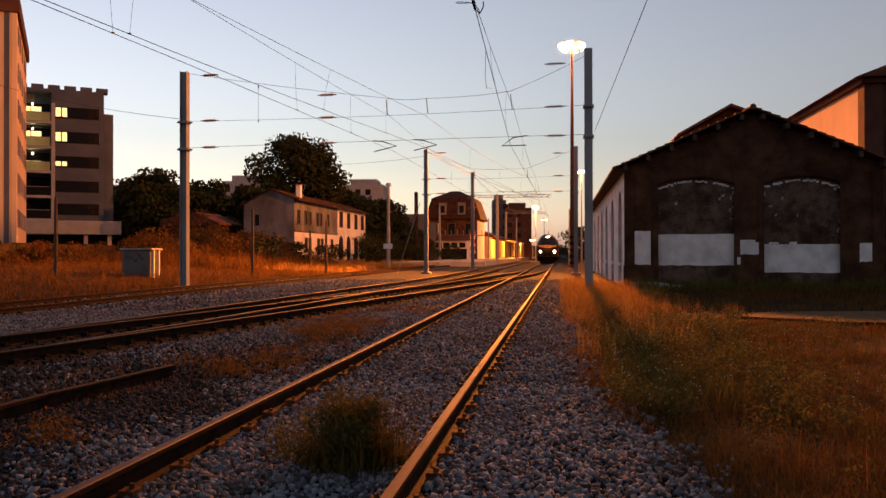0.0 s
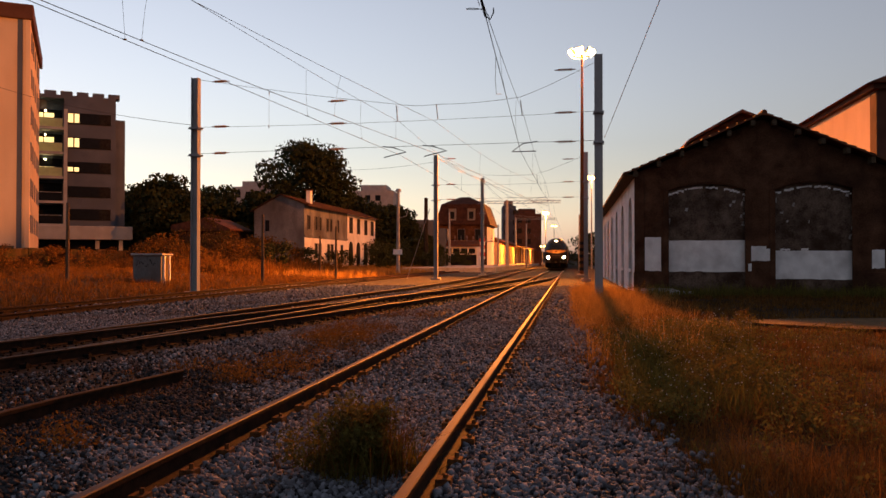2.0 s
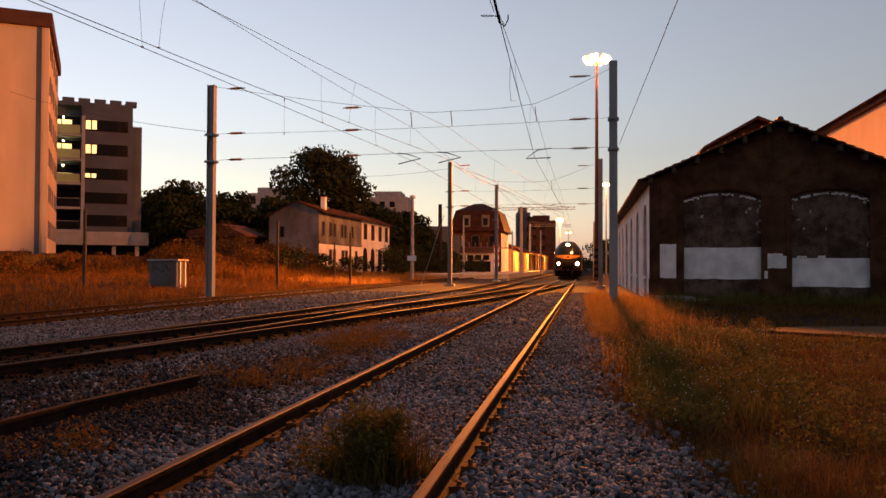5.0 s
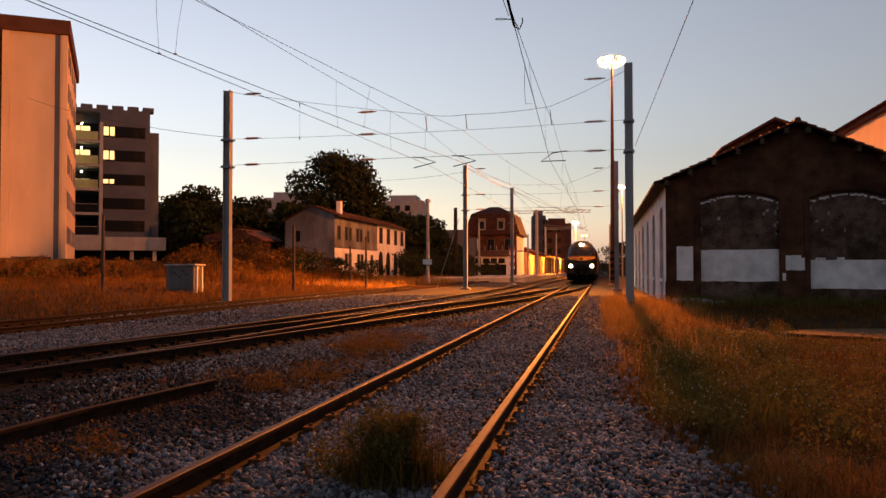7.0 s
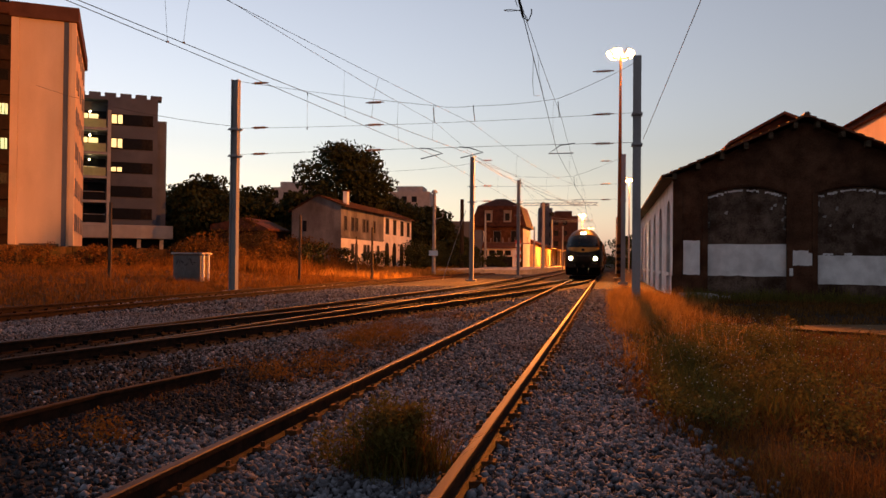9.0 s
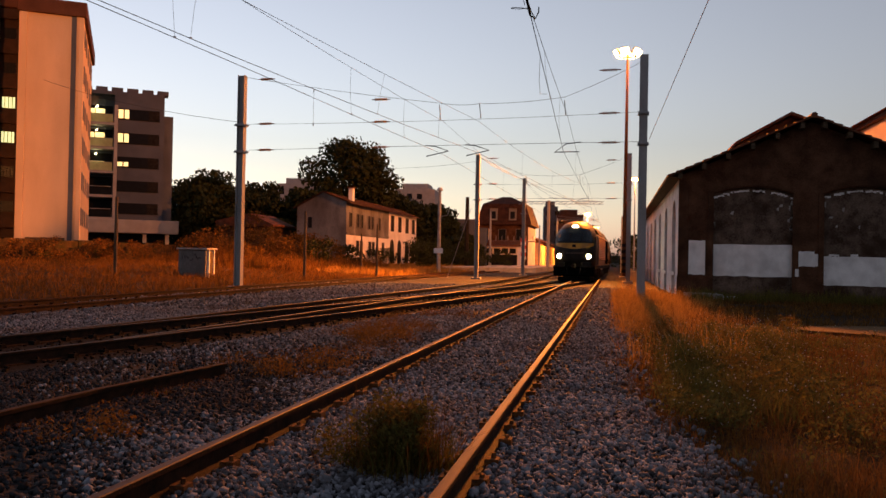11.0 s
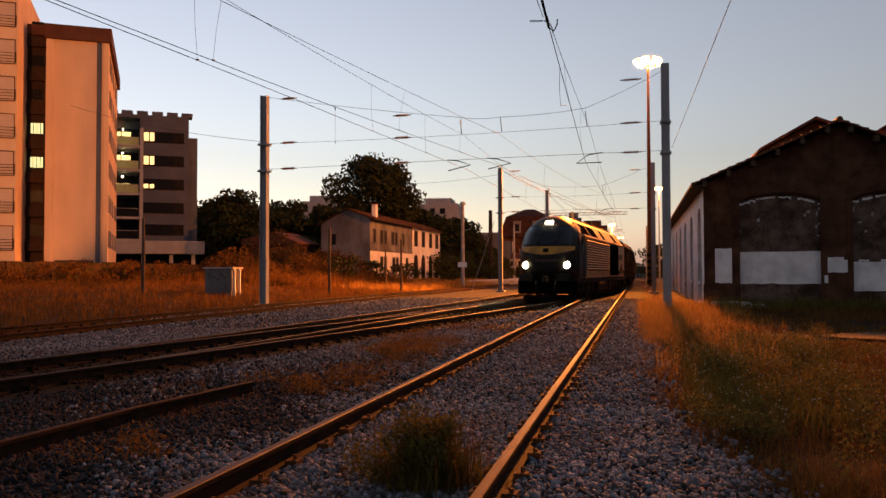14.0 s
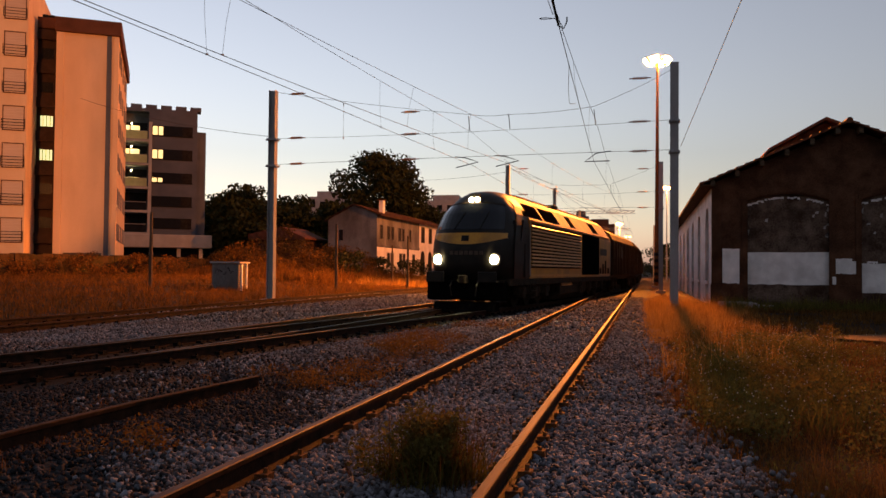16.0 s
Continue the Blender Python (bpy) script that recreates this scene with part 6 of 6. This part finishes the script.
def locomotive():
    t = thing("locomotive", "yellow and black diesel locomotive with lit headlights", "locomotive")
    L = 21.2
    # cab shell: rows of height, columns round the front
    cols = [-1 + i / 8 for i in range(17)]
    bm = B()
    rows = []
    for z, w in zip(CAB_Z, CAB_W):
        r = [bm.verts.new((-w, 3.1, RT + z))] + [bm.verts.new(cab_at(s, z)) for s in cols] + [bm.verts.new((w, 3.1, RT + z))]
        rows.append(r)
    for a, b in zip(rows, rows[1:]):
        for i in range(len(a) - 1):
            bm.faces.new((a[i], a[i + 1], b[i + 1], b[i])).smooth = True
    bm.faces.new(rows[-1]), bm.faces.new(rows[0][::-1])
    part("cab", bm, M_TRAIN_BLACK, t, "rounded black cab")
    # yellow cab sides wrap behind the front
    for s in (-1, 1):
        bm = B()
        g = []
        for z, w in zip(CAB_Z[:9], CAB_W[:9]):
            y = cab_at(1, z).y
            g.append([bm.verts.new((s * (w + 0.012), yy, RT + z)) for yy in (y + 0.3, 2.0, 3.1)])
        for a, b in zip(g, g[1:]):
            for i in range(2):
                bm.faces.new((a[i], a[i + 1], b[i + 1], b[i]))
        part("cab_side", bm, M_TRAIN_BLACK, t, "black painted cab side")
        part("cab_window", prism(B(), [(1.75, 2.45), (2.45, 2.45), (2.45, 3.15), (2.15, 3.2)], 1.36 * s, 1.43 * s, "x"), M_DARKGLASS, t, "dark cab side window")
        part("handrail", tube(B(), [(s * 1.47, 2.85, RT + 1.1), (s * 1.47, 2.85, RT + 2.9)], 0.02, 5), M_GALV, t)
    # body behind the cab
    ring = [(-1.38, 1.0), (-1.42, 1.5), (-1.42, 2.9), (-1.36, 3.1), (-0.88, 3.78), (-0.62, 3.97), (0.62, 3.97), (0.88, 3.78), (1.36, 3.1), (1.42, 2.9), (1.42, 1.5), (1.38, 1.0)]
    part("body", prism(B(), [(-1.38, RT + 1.0), (1.38, RT + 1.0), (1.42, RT + 1.5), (1.42, RT + 2.9), (1.36, RT + 3.1), (-1.36, RT + 3.1), (-1.42, RT + 2.9), (-1.42, RT + 1.5)], 3.1, L - 0.6), M_TRAIN_YELLOW, t, "yellow body sides")
    part("roof", prism(B(), [(-1.355, RT + 3.103), (1.355, RT + 3.103), (0.88, RT + 3.78), (0.62, RT + 3.97), (-0.62, RT + 3.97), (-0.88, RT + 3.78)], 3.1, L - 0.6), M_ROOFGREY, t, "grey roof with sloping edges")
    part("rear_cab", prism(B(), [(x * 0.96, z * 0.985 + RT) for x, z in ring[::-1]], L - 0.597, L), M_TRAIN_BLACK, t)
    part("roof_hatch", box(B(), -0.6, 0.6, 4.0, 19.5, RT + 3.975, RT + 4.06, 0.03), M_TRAIN_GRIME, t)
    # dark grilles in the roof slopes: flat plates, recess shade put into the black
    for s in (-1, 1):
        for y0, y1 in ((2.6, 5.3), (5.7, 8.3), (10.6, 11.6), (16.0, 17.4)):
            bm = B()
            a, b = Vector((s * 1.30, 0, RT + 3.20)), Vector((s * 0.93, 0, RT + 3.70))
            nrm = Vector((s * 0.843, 0, 0.538)) * 0.012
            q = [bm.verts.new((p.x + nrm.x, y, p.z + nrm.z)) for p, y in ((a, y0), (a, y1), (b, y1 + 0.1), (b, y0 + 0.1))]
            q2 = [bm.verts.new((v.co - nrm * 3)[:]) for v in q]
            bm.faces.new(q)
            for i in range(4):
                bm.faces.new((q[i], q[(i + 1) % 4], q2[(i + 1) % 4], q2[i]))
            part("roof_grille", bm, M_BLACK, t, "dark sloping roof grille")
        # side louvres
        back = part("grille_frame", box(B(), s * 1.423, s * 1.435, 3.15, 12.1, RT + 1.38, RT + 2.98), M_DARK, t, "dark grille recess")
        first = None
        for k in range(12):
            z = RT + 1.44 + 0.126 * k
            if first is None:
                first = part("slat", prism(B(), [(0, 0), (0.05, 0.015), (0.05, 0.035), (0, 0.075)] if s > 0 else [(0, 0), (0, 0.075), (-0.05, 0.035), (-0.05, 0.015)], 3.17, 12.08), M_LOUVRE, back, "yellowish metal slat", pose(s * 1.436, 0, z))
            else:
                share("slat", first, back, pose(s * 1.436, 0, z))
        # flush plate; the shade of a recess is put into its black
        part("side_recess", box(B(), s * 1.423, s * 1.44, 12.5, 17.0, RT + 1.1, RT + 3.0), M_BLACK, t, "flush black panel standing in for a shaded recess")
        part("door", box(B(), s * 1.423, s * 1.436, 2.3, 2.98, RT + 1.05, RT + 2.2), M_TRAIN_BLACK, t, "dark cab door")
        part("sole_bar", box(B(), s * 1.28, s * 1.40, 0.5, L - 0.3, RT + 0.78, RT + 1.0), M_TRAIN_GRIME, t)
        for y in (3.5, 12.4, 18.9):
            bm = B()
            for k in range(3):
                box(bm, s * 1.30, s * 1.44, y - 0.22, y + 0.22, RT + 0.3 + 0.24 * k, RT + 0.33 + 0.24 * k)
            for e in (-0.22, 0.22):
                box(bm, s * 1.36, s * 1.40, y + e - 0.02, y + e + 0.02, RT + 0.28, RT + 1.0)
            part("steps", bm, M_TRAIN_GRIME, t)
    # front: windscreen, band, lamps
    part("windscreen", cab_patch(B(), -0.86, 0.86, lambda s: 2.62, lambda s: 3.52 - 0.10 * s * s, 0.012, 14, 8), M_WINDSCREEN, t, "wide dark windscreen")
    part("front_band", cab_patch(B(), -0.93, 0.93, lambda s: 2.12 + 0.26 * s * s, lambda s: 2.50, 0.012, 16, 4), M_TRAIN_YELLOW, t, "yellow crescent band")
    part("front_badge", cab_patch(B(), -0.09, 0.09, lambda s: 2.22, lambda s: 2.40, 0.03, 4, 2), M_DARK, t, "small dark badge")
    bm = B()
    for i in range(7):
        s = -0.36 + 0.12 * i
        cab_patch(bm, s, s + 0.09, lambda q: 1.78, lambda q: 1.90, 0.012, 2, 2)
    part("front_lettering", bm, M_FAINT, t, "faint lettering bars")
    for s in (-0.70, 0.70):
        p = cab_at(s, 1.63)
        h = part("headlight_housing", tube(B(), [(p.x, p.y - 0.04, p.z), (p.x, p.y + 0.12, p.z)], 0.22, 16), M_DARK, t)
        part("headlight", tube(B(), [(p.x, p.y - 0.075, p.z), (p.x, p.y - 0.035, p.z)], 0.13, 16, 0.145), M_HEAD, h, "bright lit headlight")
    p = cab_at(0, 3.66)
    h = part("headlight_housing", tube(B(), [(0, p.y - 0.10, p.z), (0, p.y + 0.25, p.z)], 0.2, 12), M_DARK, t)
    for s in (-0.11, 0.11):
        part("headlight", tube(B(), [(s, p.y - 0.14, p.z), (s, p.y - 0.095, p.z)], 0.07, 12), M_HEAD, h, "lit upper headlight")
    for s in (-0.32, 0.32):
        a, b = cab_at(s, 2.6, 0.03), cab_at(s + 0.18, 3.2, 0.03)
        part("wiper", tube(B(), [a, b], 0.014, 5), M_DARK, t)
    part("windscreen_frame", cab_patch(B(), -0.9, 0.9, lambda s: 3.53 - 0.1 * s * s, lambda s: 3.58 - 0.1 * s * s, 0.016, 14, 1), M_TRAIN_GRIME, t)
    for s in (-1, 1):
        p = cab_at(0.93 * s, 2.3)
        part("mirror", box(B(), p.x + s * 0.06 - 0.03, p.x + s * 0.06 + 0.05, p.y + 0.55, p.y + 0.62, RT + 2.55, RT + 2.95, 0.01), M_DARK, t)
        for k in range(4):
            y = 17.2 + 0.8 * k
            part("side_panel", box(B(), s * 1.422, s * 1.43, y, y + 0.5 + 0.1 * (k % 2), RT + 1.15, RT + 1.45 + 0.2 * (k % 3)), M_TRAIN_GRIME, t, "small dark access panel")
        part("roof_gutter", box(B(), s * 1.36, s * 1.44, 3.1, L - 0.7, RT + 3.02, RT + 3.07), M_LOUVRE, t)
        part("lower_stripe", box(B(), s * 1.424, s * 1.431, 3.1, L - 0.7, RT + 1.06, RT + 1.14), M_LOUVRE, t)
        part("side_lettering", box(B(), s * 1.424, s * 1.432, 17.4, 19.4, RT + 2.1, RT + 2.45), M_TRAIN_BLACK, t, "dark lettering bar")
        part("air_tank", tube(B(), [(s * 1.15, 8.7, RT + 0.72), (s * 1.15, 10.8, RT + 0.72)], 0.17, 10), M_LOUVRE, t)
    for x in (-0.45, 0.45):
        part("brake_hose", tube(B(), [(x, 0.12, RT + 0.95), (x, -0.1, RT + 0.75), (x * 0.9, -0.05, RT + 0.45)], 0.035, 6), M_DARK, t)
    # underside
    part("front_skirt", box(B(), -1.34, 1.34, 0.12, 0.6, RT + 0.30, RT + 0.95, 0.06), M_BLACK, t)
    part("snow_plough", prism(B(), [(-0.10, 0.12), (0.5, 0.12), (0.5, 0.42), (0.1, 0.42)], -1.05, 1.05, "x"), M_BLACK, t)
    buffers(t, 0.15, -1)
    part("coupling", box(B(), -0.12, 0.12, -0.28, 0.2, RT + 0.85, RT + 1.12, 0.03), M_TRAIN_GRIME, t)
    part("fuel_tank", prism(B(), [(-1.3, 0.95), (-1.3, 0.5), (-1.05, 0.25), (1.05, 0.25), (1.3, 0.5), (1.3, 0.95)], 8.4, 14.0), M_TRAIN_GRIME, t, "dark fuel tank")
    part("underframe", box(B(), -1.2, 1.2, 0.6, L - 0.2, RT + 0.75, RT + 0.98), M_TRAIN_GRIME, t)
    wheels = []
    for y in (4.4, 16.8):
        bogie(t, y, 2.35, (-1.7, 0, 1.7), 0.53)
        wheels += [(wheelset(t, y + a, 0.53), y + a, 0.53) for a in (-1.7, 0, 1.7)]
    for s in (-0.45, 0.45):
        part("exhaust", box(B(), s - 0.2, s + 0.2, 10.0, 10.8, RT + 4.06, RT + 4.16, 0.02), M_TRAIN_GRIME, t)
    return t, wheels


def wagon():
    t = thing("freight_wagon", "dark brown covered bogie freight wagon with ribbed sides", "wagon", group="train wagons")
    L = 15.4
    ring = [(-1.40, 1.05), (-1.42, 3.05), (-1.22, 3.45), (-0.75, 3.72), (0, 3.82), (0.75, 3.72), (1.22, 3.45), (1.42, 3.05), (1.40, 1.05)]
    part("body", prism(B(), [(x, z + RT) for x, z in ring[::-1]], 0.5, L - 0.5), M_WAGON, t)
    rib = None
    for i in range(16):
        y = 0.55 + i * (L - 1.2) / 15
        for s in (-1, 1):
            m = pose(s * 1.445, y, 0)
            if rib is None:
                rib = part("side_rib", box(B(), -0.03, 0.03, 0, 0.1, RT + 1.05, RT + 3.1), M_WAGON, t, place=m)
            else:
                share("side_rib", rib, t, m)
    bm = B()
    rng = random.Random(4)
    for s in (-1, 1):
        for i in range(5):
            y = 2.6 + i * 0.75
            box(bm, s * 1.43, s * 1.446, y, y + rng.uniform(0.3, 0.55), RT + 2.1, RT + 2.75 + rng.uniform(-0.2, 0.1))
    part("faded_lettering", bm, M_FAINT, t, "faint painted lettering bars")
    part("underframe", box(B(), -1.2, 1.2, 0.2, L - 0.2, RT + 0.8, RT + 1.04), M_TRAIN_GRIME, t)
    buffers(t, 0.2, -0.8), buffers(t, L - 0.2, 0.8)
    part("roof_walk", box(B(), -0.25, 0.25, 0.8, L - 0.8, RT + 3.83, RT + 3.88), M_TRAIN_GRIME, t)
    for y in (2.6, L - 2.6):
        bogie(t, y, 1.35, (-0.9, 0.9), 0.46)
    wheels = [(y + a, 0.46) for y in (2.6, L - 2.6) for a in (-0.9, 0.9)]
    for y, r in wheels:
        wheelset(t, y, r)
    return t, wheels, L


LOCO, LOCO_WHEELS = locomotive()
WAGON, WAGON_WHEELS, WAGON_L = wagon()
WAGONS = [WAGON] + [copy_thing(WAGON, Matrix()) for _ in range(5)]

# the way of the train: the branch line, then the straight line beyond it
TRAIN_LINE = np.array([p for p in LINE_B if p[1] <= 94] + [(-1.79, y) for y in range(100, 420, 10)])
TRAIN_S = np.concatenate([[0], np.cumsum(np.hypot(*np.diff(TRAIN_LINE, axis=0).T))])


def line_at(s):
    return Vector((float(np.interp(s, TRAIN_S, TRAIN_LINE[:, 0])), float(np.interp(s, TRAIN_S, TRAIN_LINE[:, 1])), 0))


# seconds, and y of the front of the engine
FRONT = [(0, 113.5), (2.5, 100.0), (6, 82.2), (8.5, 68.8), (11, 54.9), (12, 49.2), (13.5, 40.6), (14, 37.7), (15, 31.9), (16, 26.0)]


def front_s(t):
    a = np.array(FRONT)
    c = np.polyfit(a[:, 0], a[:, 1], 3)
    return float(np.interp(np.polyval(c, t), TRAIN_LINE[:, 1], TRAIN_S))


def vehicle_pose(s0, near, far):
    """The pose of a vehicle whose front is at s0 and whose bogies stand near and far metres behind it."""
    a, b = line_at(s0 + near), line_at(s0 + far)
    d = (b - a).normalized()
    p = a - d * near
    return pose(p.x, p.y, 0, 0, 0, math.degrees(math.atan2(-d.x, d.y)))


def motions():
    ts = [0.5 * i for i in range(33)]
    walk(LOCO, [(t, vehicle_pose(front_s(t), 4.4, 16.8)) for t in ts])
    start = front_s(0)
    fine = [0.1 * i for i in range(161)]

    def roll(ob, y, r):
        walk(ob, [(t, pose(0, y, RT + r, math.degrees((start - front_s(t)) / r))) for t in fine])

    for ob, y, r in LOCO_WHEELS:
        roll(ob, y, r)
    for i, w in enumerate(WAGONS):
        off = 21.6 + i * (WAGON_L + 0.5)
        walk(w, [(t, vehicle_pose(front_s(t) + off, 2.6, WAGON_L - 2.6)) for t in ts])
        sets = [c for c in w.children if c.name.startswith("wheelset")]
        for c in sets:
            roll(c, c.location.y, 0.46)


motions()
